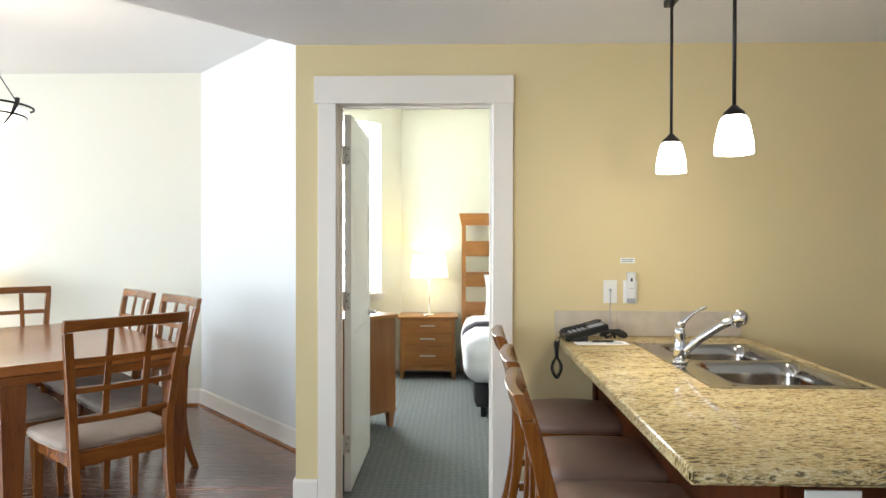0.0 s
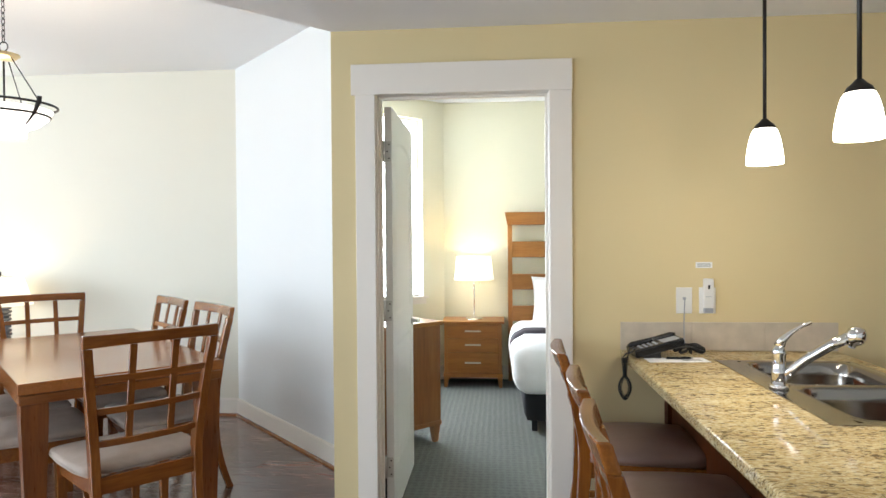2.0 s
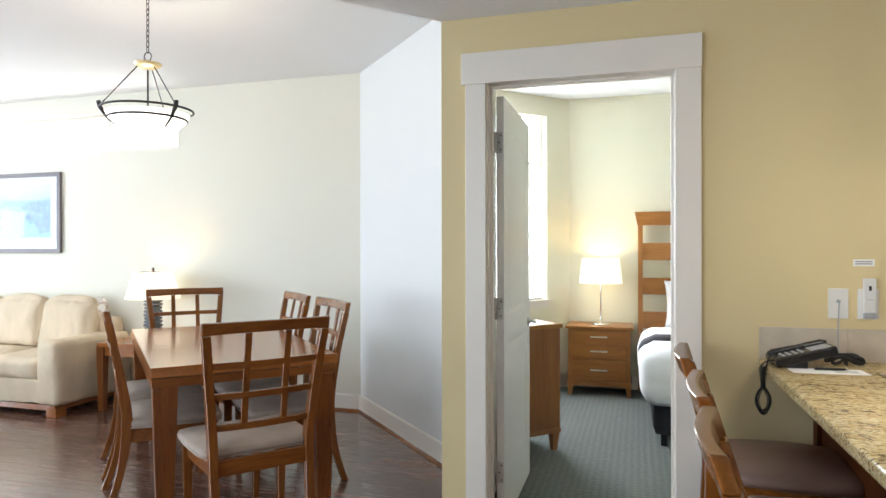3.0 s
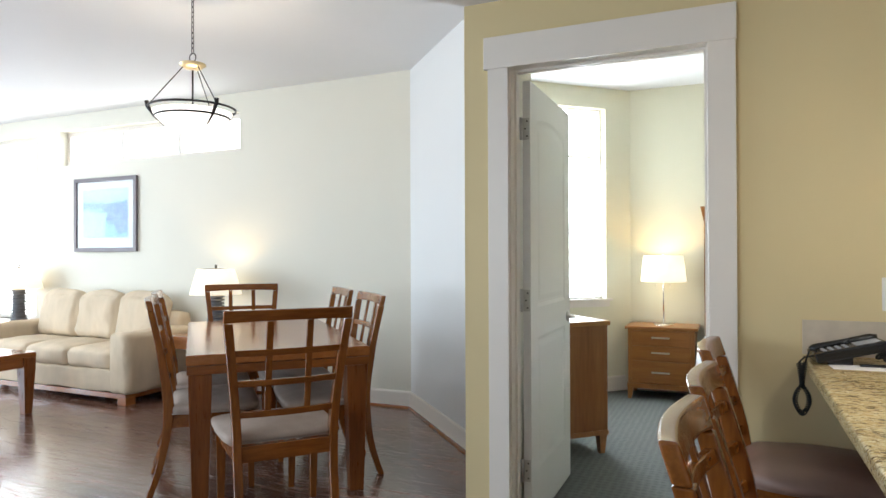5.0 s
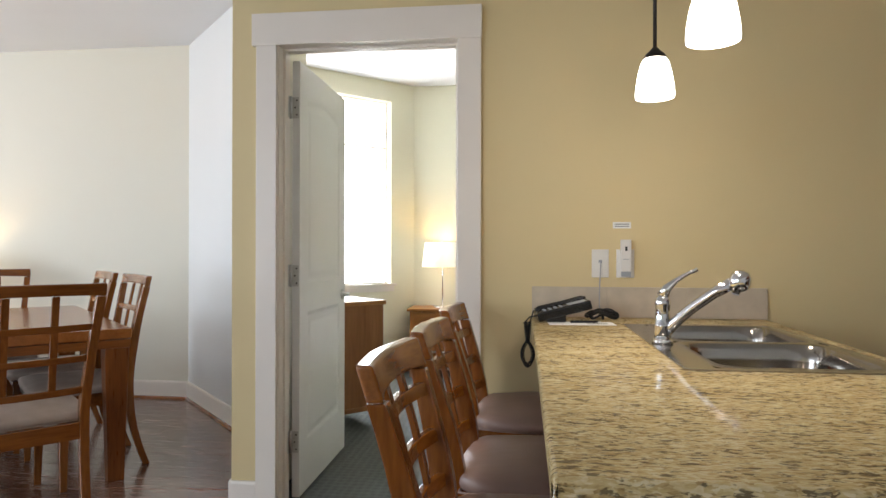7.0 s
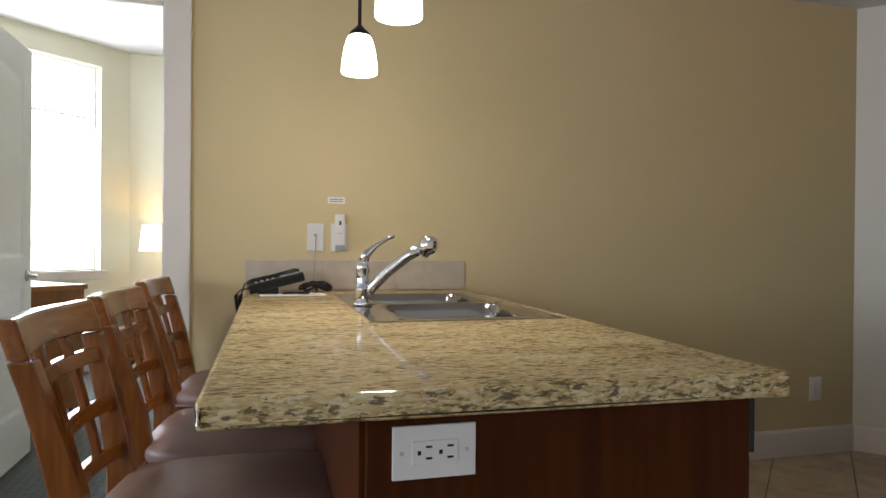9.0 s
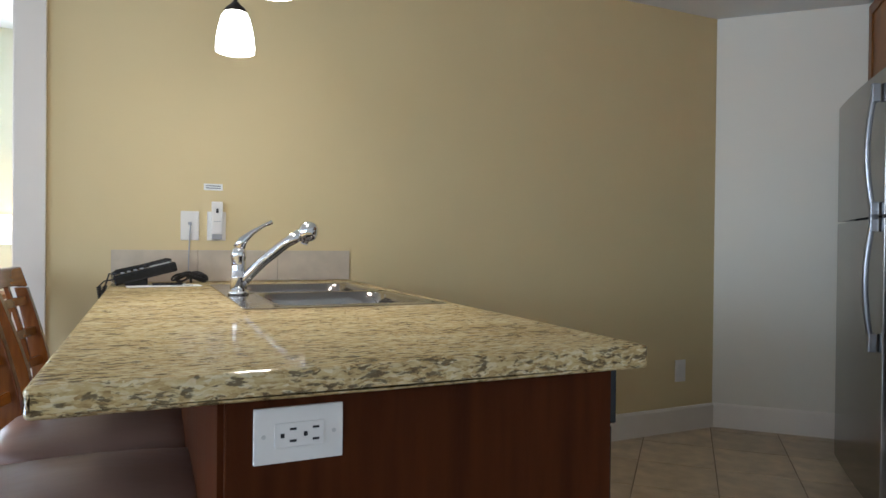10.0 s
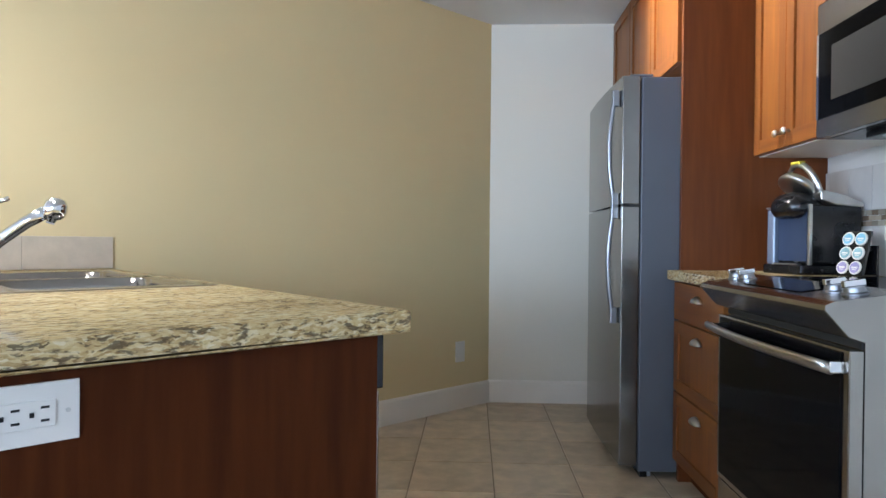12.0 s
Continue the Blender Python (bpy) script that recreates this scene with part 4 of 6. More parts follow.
def sink():
    ob = thing("sink", "double-bowl stainless steel drop-in sink set in granite", "sink", (0, 0, 0))
    z = CT + 0.004
    x0, x1 = 1.14, 1.672
    y0, y1 = 2.285, 3.235
    bx0, bx1 = 1.245, 1.635
    ym = 2.76

    cells = [(bx0 - 0.03, bx1 + 0.02, y0 + 0.02, ym), (bx0 - 0.03, bx1 + 0.02, ym, y1 - 0.02)]
    # deck round the bowls
    rim = box(x0, bx0 - 0.03, y0, y1, CT + 0.0005, z)
    box(bx1 + 0.02, x1, y0, y1, CT + 0.0005, z, rim)
    box(bx0 - 0.03, bx1 + 0.02, y0, y0 + 0.02, CT + 0.0005, z, rim)
    box(bx0 - 0.03, bx1 + 0.02, y1 - 0.02, y1, CT + 0.0005, z, rim)
    part("deck", rim, "sink", ob)
    for a0, a1, c0, c1 in cells:
        bm = bmesh.new()
        n = 48
        cx, cy = (a0 + a1) / 2, (c0 + c1) / 2

        def ring(hx, hy, r, zz):
            out = []
            for k in range(n):
                a = 2 * math.pi * (k + 0.5) / n
                dx, dy = math.cos(a), math.sin(a)
                s = min(hx / max(abs(dx), 1e-6), hy / max(abs(dy), 1e-6))
                px, py = dx * s, dy * s
                qx, qy = max(-hx + r, min(hx - r, px)), max(-hy + r, min(hy - r, py))
                d = Vector((px - qx, py - qy))
                if r > 0 and d.length > r:
                    d = d.normalized() * r
                out.append(bm.verts.new((cx + qx + d.x, cy + qy + d.y, zz)))
            return out

        hx, hy = (a1 - a0) / 2, (c1 - c0) / 2
        loops = [ring(hx, hy, 0.0, z), ring(hx - 0.018, hy - 0.018, 0.06, z + 0.001), ring(hx - 0.022, hy - 0.022, 0.06, z - 0.004), ring(hx - 0.028, hy - 0.028, 0.06, z - 0.05), ring(hx - 0.034, hy - 0.034, 0.06, z - 0.15), ring(hx - 0.05, hy - 0.05, 0.05, z - 0.175), ring(0.045, 0.045, 0.044, z - 0.182)]
        for p, q in zip(loops, loops[1:]):
            for k in range(n):
                bm.faces.new((p[k], p[(k + 1) % n], q[(k + 1) % n], q[k]))
        bowl = part("bowl", bm, "sink", ob, smooth=True)
        part("drain", lathe([(0.046, -0.18), (0.04, -0.176), (0.03, -0.186), (0, -0.186)], 24, at=(cx, cy, z)), "chrome", bowl, smooth=True)
    return ob


sink()


def faucet():
    ob = thing("faucet", "chrome single-lever kitchen faucet with pull-out spray head", "faucet", (1.18, 2.72, CT + 0.0045))
    part("base_plate", lathe([(0, 0), (0.031, 0), (0.031, 0.008), (0.026, 0.014), (0.0, 0.014)], 28), "chrome", ob, smooth=True)
    part("body", lathe([(0.024, 0.012), (0.023, 0.05), (0.0235, 0.052), (0.0235, 0.056), (0.022, 0.058), (0.021, 0.11), (0.023, 0.114), (0.023, 0.125), (0.019, 0.138), (0.010, 0.147), (0.0, 0.149)], 28), "chrome", ob, smooth=True)
    d = Vector((0.20, -0.13, 0)).normalized()
    pts = [d * 0.012 + Vector((0, 0, 0.03)), d * 0.035 + Vector((0, 0, 0.062)), d * 0.08 + Vector((0, 0, 0.105)), d * 0.15 + Vector((0, 0, 0.158)), d * 0.20 + Vector((0, 0, 0.187))]
    part("spout", tube(pts, [0.013, 0.0165, 0.0165, 0.0165, 0.0185], 18), "chrome", ob, smooth=True)
    part("seam", tube([d * 0.095 + Vector((0, 0, 0.117)), d * 0.0965 + Vector((0, 0, 0.1181))], 0.0169, 18), "grey_plastic", ob, smooth=True)
    head = part("spray_head", lathe([(0, 0.032), (0.018, 0.028), (0.027, 0.015), (0.030, 0.0), (0.028, -0.014), (0.020, -0.024), (0.012, -0.028), (0.011, -0.036), (0, -0.036)], 28), "chrome", ob, smooth=True)
    head.matrix_local = Matrix.Translation(d * 0.219 + Vector((0, 0, 0.193))) @ Matrix.Rotation(math.atan2(d.y, d.x), 4, 'Z') @ Matrix.Rotation(radians(18), 4, 'Y')
    part("aerator", lathe([(0, -0.037), (0.010, -0.037), (0.010, -0.040), (0, -0.040)], 16), "grey_plastic", head)
    lv = [Vector((0.0, 0.0, 0.14)), Vector((0.012, 0.0, 0.165)), Vector((0.04, -0.003, 0.19)), Vector((0.075, -0.008, 0.212)), Vector((0.098, -0.012, 0.222))]
    part("lever", tube(lv, [0.018, 0.014, 0.008, 0.0055, 0.0075], 14), "chrome", ob, smooth=True)
    return ob


faucet()


def telephone():
    ob = thing("telephone", "black corded desk telephone on the granite counter", "telephone", (0.925, 3.335, CT), 6)
    part("stand", prism([(-0.075, -0.055), (0.0, -0.055), (0.0, 0.055), (-0.075, 0.055)], 0.0005, 0.03), "black", ob, bevel=0.004)
    body = part("body", box(-0.11, 0.105, -0.068, 0.068, -0.02, 0.016), "black", ob, bevel=0.007, segs=3)
    tilt = pose(-0.005, 0, 0.048, 0, -14, 0)
    body.matrix_local = tilt
    handset = part("handset", tube([(-0.10, 0.042, 0.008), (-0.085, 0.042, 0.014), (0, 0.042, 0.018), (0.085, 0.042, 0.014), (0.10, 0.042, 0.008)], [0.017, 0.017, 0.011, 0.017, 0.017], 12, flat=1.1), "black", body, smooth=True)
    part("face_card", box(0.02, 0.092, -0.055, 0.012, 0.016, 0.0172), "grey_plastic", body, "pale grey label card")
    for i in range(4):
        for j in range(3):
            part("key", box(-0.08 + i * 0.022, -0.070 + i * 0.022, -0.054 + j * 0.022, -0.043 + j * 0.022, 0.016, 0.0185), "grey_plastic", body)
    coil = []
    turns = 46
    for k in range(turns * 9 + 1):
        f = k / (turns * 9)
        d = 1 - abs(2 * f - 1)
        side = 1 if f < 0.5 else -1
        spread = 0.010 * (1 - d / 0.45) if d < 0.45 else -0.021 * math.sin(math.pi * (d - 0.45) / 0.55) ** 0.8
        c = Vector((-0.148 + side * spread, -0.03 + side * 0.006 * (1 - d), 0.0 - 0.175 * d))
        s = f * math.pi * 2 * turns
        coil.append(c + Vector((0.0065 * math.cos(s), 0.0065 * math.sin(s), 0.004 * math.sin(s) * (d > 0.93))))
    part("coiled_cord", tube(coil, 0.003, 5), "rubber", ob, smooth=True)
    part("cord_lead", tube([(-0.098, -0.03, 0.04), (-0.125, -0.032, 0.045), (-0.138, -0.03, 0.0)], 0.003, 6), "rubber", ob, smooth=True)
    part("cord_lead", tube([(-0.098, 0.0, 0.025), (-0.112, -0.012, 0.022), (-0.14, -0.024, 0.018), (-0.158, -0.03, 0.0)], 0.003, 6), "rubber", ob, smooth=True)
    return ob


telephone()


def cable_bundle():
    ob = thing("cable_bundle", "coiled black telephone cable with a wire up to the wall plate", "cable", (1.085, 3.40, CT))
    pts = []
    for k in range(150):
        a = k / 149 * 2 * math.pi * 5
        lap = k // 30
        pts.append(((0.050 + 0.007 * (lap % 3)) * math.sin(a) + 0.012 * math.sin(0.7 * a), 0.006 * lap - 0.012 + 0.010 * math.sin(a + lap), 0.020 + 0.013 * math.sin(2 * a + 0.5 * lap) + 0.0025 * lap))
    part("loops", tube(pts, 0.0042, 6), "rubber", ob, smooth=True)
    part("tie", tube([(0.0, -0.012, 0.003), (0.0, -0.014, 0.028), (0.0, 0.012, 0.03), (0.0, 0.014, 0.003)], 0.004, 6), "rubber", ob, smooth=True)
    part("wire", tube([(-0.004, 0.02, 0.012), (-0.006, 0.075, 0.05), (-0.004, 0.085, 0.12), (0.0, 0.09, 0.2), (0.003, 0.093, 0.235)], 0.0026, 6), "grey_plastic", ob, smooth=True)
    return ob


cable_bundle()


def counter_papers():
    sheet = tagged(part("paper_card", box(-0.125, 0.125, -0.045, 0.055, 0, 0.0016), "paper"), "white printed card lying on the granite", "paper")
    sheet.matrix_world = pose(0.985, 3.24, CT + 0.0005, 0, 0, 4)
    bm = bmesh.new()
    for i in range(3):
        box(0.02, 0.10, -0.02 + i * 0.016, -0.014 + i * 0.016, 0.0016, 0.002, bm)
    part("print_lines", bm, "print_grey", sheet)
    pen = thing("pen", "dark ballpoint pen lying on the card", "pen", (1.0, 3.262, CT + 0.0068), 8)
    part("barrel", tube([(-0.055, 0, 0), (0.04, 0, 0), (0.05, 0, 0)], [0.0045, 0.0045, 0.0035], 10), "black", pen, smooth=True)
    part("tip", tube([(0.05, 0, 0), (0.062, 0, 0)], [0.0035, 0.001], 8), "nickel", pen, smooth=True)


counter_papers()


def plate(name, label, x0, x1, z0, z1, y=3.5):
    ob = thing(name, label, "wall plate", (0, 0, 0))
    part("cover", box(x0, x1, y - 0.006, y, z0, z1), "white_plastic", ob, bevel=0.002)
    return ob


p1 = plate("phone_jack", "white telephone wall plate above the stone tiles", 1.05, 1.12, 1.066, 1.184)
part("socket", box(1.078, 1.092, 3.4935, 3.4945, 1.128, 1.140), "grey_plastic", p1)
p2 = plate("thermostat_plate", "white wall plate with a narrow hanging remote holder", 1.151, 1.224, 1.066, 1.184)
rm = part("remote", box(1.167, 1.210, 3.474, 3.494, 1.092, 1.225), "white_plastic", p2, "slim white remote control", bevel=0.004)
part("button", box(1.184, 1.193, 3.4728, 3.4742, 1.178, 1.196), "dark", rm)
part("seam", box(1.176, 1.201, 3.4732, 3.4742, 1.142, 1.144), "grey_plastic", rm)
part("holder", box(1.169, 1.208, 3.476, 3.494, 1.070, 1.0915), "grey_plastic", p2, bevel=0.002)
st = tagged(part("label_strip", box(1.137, 1.211, 3.499, 3.4999, 1.272, 1.299), "paper"), "small white printed label strip stuck on the wall", "label")
bm = bmesh.new()
box(1.145, 1.203, 3.4984, 3.499, 1.288, 1.292, bm)
box(1.145, 1.203, 3.4984, 3.499, 1.279, 1.283, bm)
part("print_lines", bm, "print_grey", st)
p3 = plate("wall_outlet", "white blank wall outlet low on the tan wall", 3.682, 3.758, 0.285, 0.41)
part("insert", box(3.703, 3.737, 3.4925, 3.494, 0.312, 0.383), "white_plastic", p3, bevel=0.001)


def island_outlet():
    ob = thing("power_outlet", "white double power outlet set sideways in the island end", "power outlet", (0, 1.552, 0))
    x0, x1, z0, z1 = 1.055, 1.176, 0.766, 0.841
    part("cover", box(x0, x1, -0.006, 0, z0, z1), "white_plastic", ob, bevel=0.002)
    body = part("receptacle", box(x0 + 0.027, x1 - 0.027, -0.0085, -0.006, z0 + 0.021, z1 - 0.021), "white_plastic", ob, bevel=0.001)
    for cx in (x0 + 0.045, x1 - 0.045):
        for dz in (-0.008, 0.008):
            part("slot", box(cx + 0.002, cx + 0.011, -0.0092, -0.0084, (z0 + z1) / 2 + dz - 0.0015, (z0 + z1) / 2 + dz + 0.0015), "dark", body)
        part("ground_hole", box(cx - 0.010, cx - 0.005, -0.0092, -0.0084, (z0 + z1) / 2 - 0.003, (z0 + z1) / 2 + 0.003), "dark", body)
    for x in (x0 + 0.013, x1 - 0.013):
        s = part("screw", lathe([(0, 0), (0.003, 0), (0.003, 0.001), (0, 0.001)], 10), "nickel", ob)
        s.matrix_local = pose(x, -0.006, (z0 + z1) / 2, 90)
    return ob


island_outlet()

# ---- kitchen run along the turned wall ----


def run(name, label, category, u, v=1.72, z=0.0):
    """A thing of the run: local x along it away from the door, y out from the back wall."""
    return thing(name, label, category, (*uv(u, v), z), 45)


def shaker(parent, name, x0, x1, z0, z1, y, mv="cherry", mh="cherry_h", rail_w=0.058):
    d = part(name, box(x0 + rail_w, x1 - rail_w, y + 0.004, y + 0.011, z0 + rail_w, z1 - rail_w), mv, parent)
    for a, b in ((x0, x0 + rail_w), (x1 - rail_w, x1)):
        part("stile", box(a, b, y, y + 0.02, z0, z1), mv, d, bevel=0.0015)
    for a, b in ((z0, z0 + rail_w), (z1 - rail_w, z1)):
        part("rail", box(x0 + rail_w, x1 - rail_w, y, y + 0.02, a, b), mh, d, bevel=0.0015)
    return d


def fridge():
    ob = run("refrigerator", "stainless steel top-freezer refrigerator with grey side panels", "refrigerator", 3.972)
    w = 0.80
    yb, yf = 0.775, 0.855
    part("cabinet", box(0, w, 0.02, yb - 0.006, 0.03, 1.735), "grey_side", ob, bevel=0.006)
    part("gasket", box(0.012, w - 0.012, yb - 0.006, yb, 0.07, 1.72), "dark", ob)
    part("grille", box(0.02, w - 0.02, yb - 0.05, yb - 0.02, 0.0, 0.05), "black", ob)
    for x in (0.03, w - 0.06):
        part("foot", box(x, x + 0.035, yb - 0.07, yb - 0.02, 0.0, 0.03), "grey_plastic", ob, bevel=0.004)
    for nm, z0, z1, hz0, hz1 in (("freezer_door", 1.187, 1.74, 1.205, 1.655), ("fridge_door", 0.055, 1.178, 0.70, 1.16)):
        bm = bmesh.new()
        n = 10
        prof = [(0, yb)] + [(w * i / n, yf - 0.006 + 0.006 * math.sin(math.pi * i / n) * 1.6) for i in range(n + 1)] + [(w, yb)]
        prism(prof, z0, z1, bm)
        d = part(nm, bm, "steel", ob, "brushed steel door", bevel=0.003)
        pts = []
        for i in range(29):
            f = i / 28
            pts.append((0.062, yf + 0.018 + 0.021 * math.sin(math.pi * f), hz0 + (hz1 - hz0) * f))
        h = part("handle", tube(pts, 0.011, 16), "handle_steel", d, "brushed bar handle", smooth=True)
        for z in (hz0, hz1):
            part("handle_mount", box(0.048, 0.076, yf, yf + 0.028, z - 0.035, z + 0.035), "handle_steel", d, bevel=0.004)
    part("hinge_cover", box(0.02, 0.09, yb - 0.06, yb + 0.04, 1.7405, 1.752), "grey_side", ob, bevel=0.004)
    part("hinge_cover", box(0.0, 0.06, yb + 0.005, yf - 0.012, 1.1785, 1.1865), "black", ob)
    return ob


fridge()


def tall_panel():
    return tagged(place(part("tall_panel", box(0, 0.024, 0.0, 0.605, 0, 2.395), "panel_shaded", None, bevel=0.0015), 3.944), "tall cherry-stained end panel beside the refrigerator, darkened for shade", "cabinet panel")


def place(ob, u, v=1.72):
    ob.matrix_world = pose(*uv(u, v), 0, 0, 0, 45)
    return ob


tall_panel()


def over_fridge():
    ob = run("wall_cabinet", "cherry-stained cabinet with three doors above the refrigerator", "cabinet", 3.97)
    part("carcass", box(0, 1.31, 0.0, 0.598, 1.80, 2.385), "cherry", ob)
    for i in range(3):
        d = shaker(ob, "door", 0.004 + i * 0.436, 0.432 + i * 0.436, 1.80, 2.38, 0.60)
    return ob


over_fridge()


def knob(parent, x, y, z):
    k = part("knob", lathe([(0, 0), (0.006, 0), (0.005, 0.012), (0.013, 0.018), (0.015, 0.024), (0.010, 0.031), (0, 0.032)], 18), "nickel", parent, "round nickel knob", smooth=True)
    k.matrix_local = pose(x, y, z, -90)
    return k


def upper_cabinet():
    ob = run("wall_cabinet", "cherry-stained two-door wall cabinet with nickel knobs", "cabinet", 3.385)
    w = 0.556
    part("carcass", box(0, w, 0.0, 0.288, 1.388, 2.385), "cherry", ob)
    part("underside", box(0.002, w - 0.002, 0.002, 0.286, 1.384, 1.388), "white_plastic", ob, "white melamine underside")
    for x0, x1, kx in ((0.002, w / 2 - 0.0015, w / 2 - 0.035), (w / 2 + 0.0015, w - 0.002, w / 2 + 0.035)):
        d = shaker(ob, "door", x0, x1, 1.39, 2.38, 0.29)
        knob(d, kx, 0.31, 1.445)
    return ob


upper_cabinet()


def drawer_cabinet():
    ob = run("base_cabinet", "cherry-stained three-drawer base cabinet with cup pulls", "cabinet", 3.39)
    w = 0.552
    part("carcass", box(0, w, 0.0, 0.61, 0.10, 0.862), "cherry", ob)
    part("toe_kick", box(0.0, w, 0.0, 0.55, 0.0, 0.10), "mahogany", ob)
    for z0, z1, shaped, pz in ((0.70, 0.855, False, 0.79), (0.40, 0.692, True, 0.63), (0.105, 0.392, True, 0.33)):
        if shaped:
            d = shaker(ob, "drawer", 0.004, w - 0.004, z0, z1, 0.612, rail_w=0.05)
        else:
            d = part("drawer", box(0.004, w - 0.004, 0.612, 0.632, z0, z1), "cherry_h", ob, bevel=0.002)
        bm = bmesh.new()
        n = 10
        rows = []
        for j in range(5):
            b = j / 4 * math.pi / 2
            rows.append([bm.verts.new((0.044 * math.cos(math.pi * i / n), 0.024 * math.sin(b) * math.sin(math.pi * i / n) ** 0.5, 0.026 * math.cos(b) * math.sin(math.pi * i / n))) for i in range(n + 1)])
        for p, q in zip(rows, rows[1:]):
            for i in range(n):
                bm.faces.new((p[i], p[i + 1], q[i + 1], q[i]))
        bmesh.ops.remove_doubles(bm, verts=bm.verts, dist=0.0004)
        bmesh.ops.solidify(bm, geom=bm.faces[:], thickness=0.0015)
        c = part("cup_pull", bm, "nickel", d, "nickel cup pull", smooth=True)
        c.matrix_local = pose(w / 2 - 0.02, 0.632, pz)
    return ob


drawer_cabinet()
ct2 = tagged(place(part("countertop", box(0, 0.555, 0.0, 0.662, 0.866, 0.906), "granite", bevel=0.005, segs=3), 3.388), "short run of golden granite countertop beside the range", "countertop")


def cooking_range():
    ob = run("range", "stainless steel slide-in range with black glass oven door", "stove", 2.605)
    w = 0.775
    part("chassis", box(0.004, w - 0.004, 0.02, 0.62, 0.09, 0.895), "stove_steel", ob)
    part("plinth", box(0.02, w - 0.02, 0.05, 0.58, 0.0, 0.09), "black", ob)
    part("cooktop", box(0.0, w, 0.0, 0.50, 0.895, 0.912), "black_glass", ob, "black ceramic glass hob", bevel=0.003)
    prof = [(0.50, 0.885), (0.50, 0.914), (0.53, 0.916), (0.69, 0.893), (0.712, 0.884), (0.714, 0.872), (0.66, 0.812), (0.622, 0.80), (0.622, 0.885)]
    bm = bmesh.new()
    a = [bm.verts.new((-0.004, y, z)) for y, z in prof]
    b = [bm.verts.new((w + 0.004, y, z)) for y, z in prof]
    bm.faces.new(a)
    bm.faces.new(b)
    for i in range(len(prof)):
        j = (i + 1) % len(prof)
        bm.faces.new((a[i], a[j], b[j], b[i]))
    panel = part("control_panel", bm, "stove_steel", ob, bevel=0.002)
    tilt = math.degrees(math.atan2(0.916 - 0.893, 0.16))

    def on_panel(o, x, y):
        o.matrix_local = pose(x, y, 0.916 - (y - 0.53) * 0.023 / 0.16 + 0.0005, -tilt)
        return o

    on_panel(part("display", box(-0.17, 0.17, -0.06, 0.06, 0, 0.002), "black_glass", panel, "black glass touch display"), w / 2 - 0.01, 0.605)
    for x in (0.055, 0.135, w - 0.135, w - 0.055):
        k = on_panel(part("knob", lathe([(0, 0), (0.028, 0), (0.028, 0.004), (0.024, 0.007), (0.022, 0.018), (0.0, 0.020)], 28), "handle_steel", panel, "steel control knob", smooth=False), x, 0.615)
        part("grip", box(-0.007, 0.007, -0.025, 0.025, 0.018, 0.034), "chrome", k, bevel=0.003)
    # Near-black strip stands in for the shade under the control panel.
    part("vent_gap", box(0.01, w - 0.01, 0.60, 0.625, 0.785, 0.80), "dark", ob)
    door = part("oven_door", box(0.004, w - 0.004, 0.622, 0.655, 0.235, 0.782), "stove_steel", ob, bevel=0.004)
    part("glass", box(0.03, w - 0.03, 0.655, 0.659, 0.255, 0.775), "black_glass", door, "black oven window")
    pts = [(0.02 + (w - 0.04) * i / 12, 0.692 + 0.022 * math.sin(math.pi * i / 12), 0.742) for i in range(13)]
    part("handle", tube(pts, 0.019, 16, flat=0.62), "nickel", door, "satin steel bar handle", smooth=True)
    for x in (0.035, w - 0.035):
        part("handle_post", box(x - 0.015, x + 0.015, 0.655, 0.69, 0.728, 0.756), "chrome", door, bevel=0.004)
    part("bottom_drawer", box(0.004, w - 0.004, 0.622, 0.65, 0.09, 0.228), "stove_steel", ob, bevel=0.004)
    return ob


cooking_range()


def microwave():
    ob = run("microwave", "stainless steel over-the-range microwave with black window", "microwave", 2.60)
    w = 0.78
    y = 0.31
    part("case", box(0, w, 0.0, y - 0.002, 1.372, 1.82), "black", ob, bevel=0.003)
    d = part("door", box(0.18, w, y, y + 0.03, 1.372, 1.82), "stove_steel", ob, bevel=0.004)
    g = part("window", box(0.20, w - 0.024, y + 0.03, y + 0.034, 1.435, 1.716), "black_glass", d, "black window glass")
    part("mesh_screen", box(0.28, w - 0.10, y + 0.034, y + 0.0355, 1.485, 1.66), "mesh", g, "dark mesh screen")
    part("edge_trim", box(w - 0.023, w - 0.010, y + 0.03, y + 0.036, 1.435, 1.716), "chrome", d)
    part("control_column", box(0.0, 0.175, y, y + 0.03, 1.372, 1.82), "black_glass", ob)
    part("lamp_cover", box(0.15, 0.62, 0.05, 0.27, 1.352, 1.371), "black", ob, bevel=0.004)
    for i in range(6):
        part("vent_slat", box(0.20 + i * 0.06, 0.25 + i * 0.06, 0.06, 0.26, 1.345, 1.351), "grey_plastic", ob)
    return ob


M["mesh"] = mat("dark_mesh", (0.045, 0.043, 0.038), 0.5, 0.0, vary=0.2, scale=200, spec=0.1)
microwave()


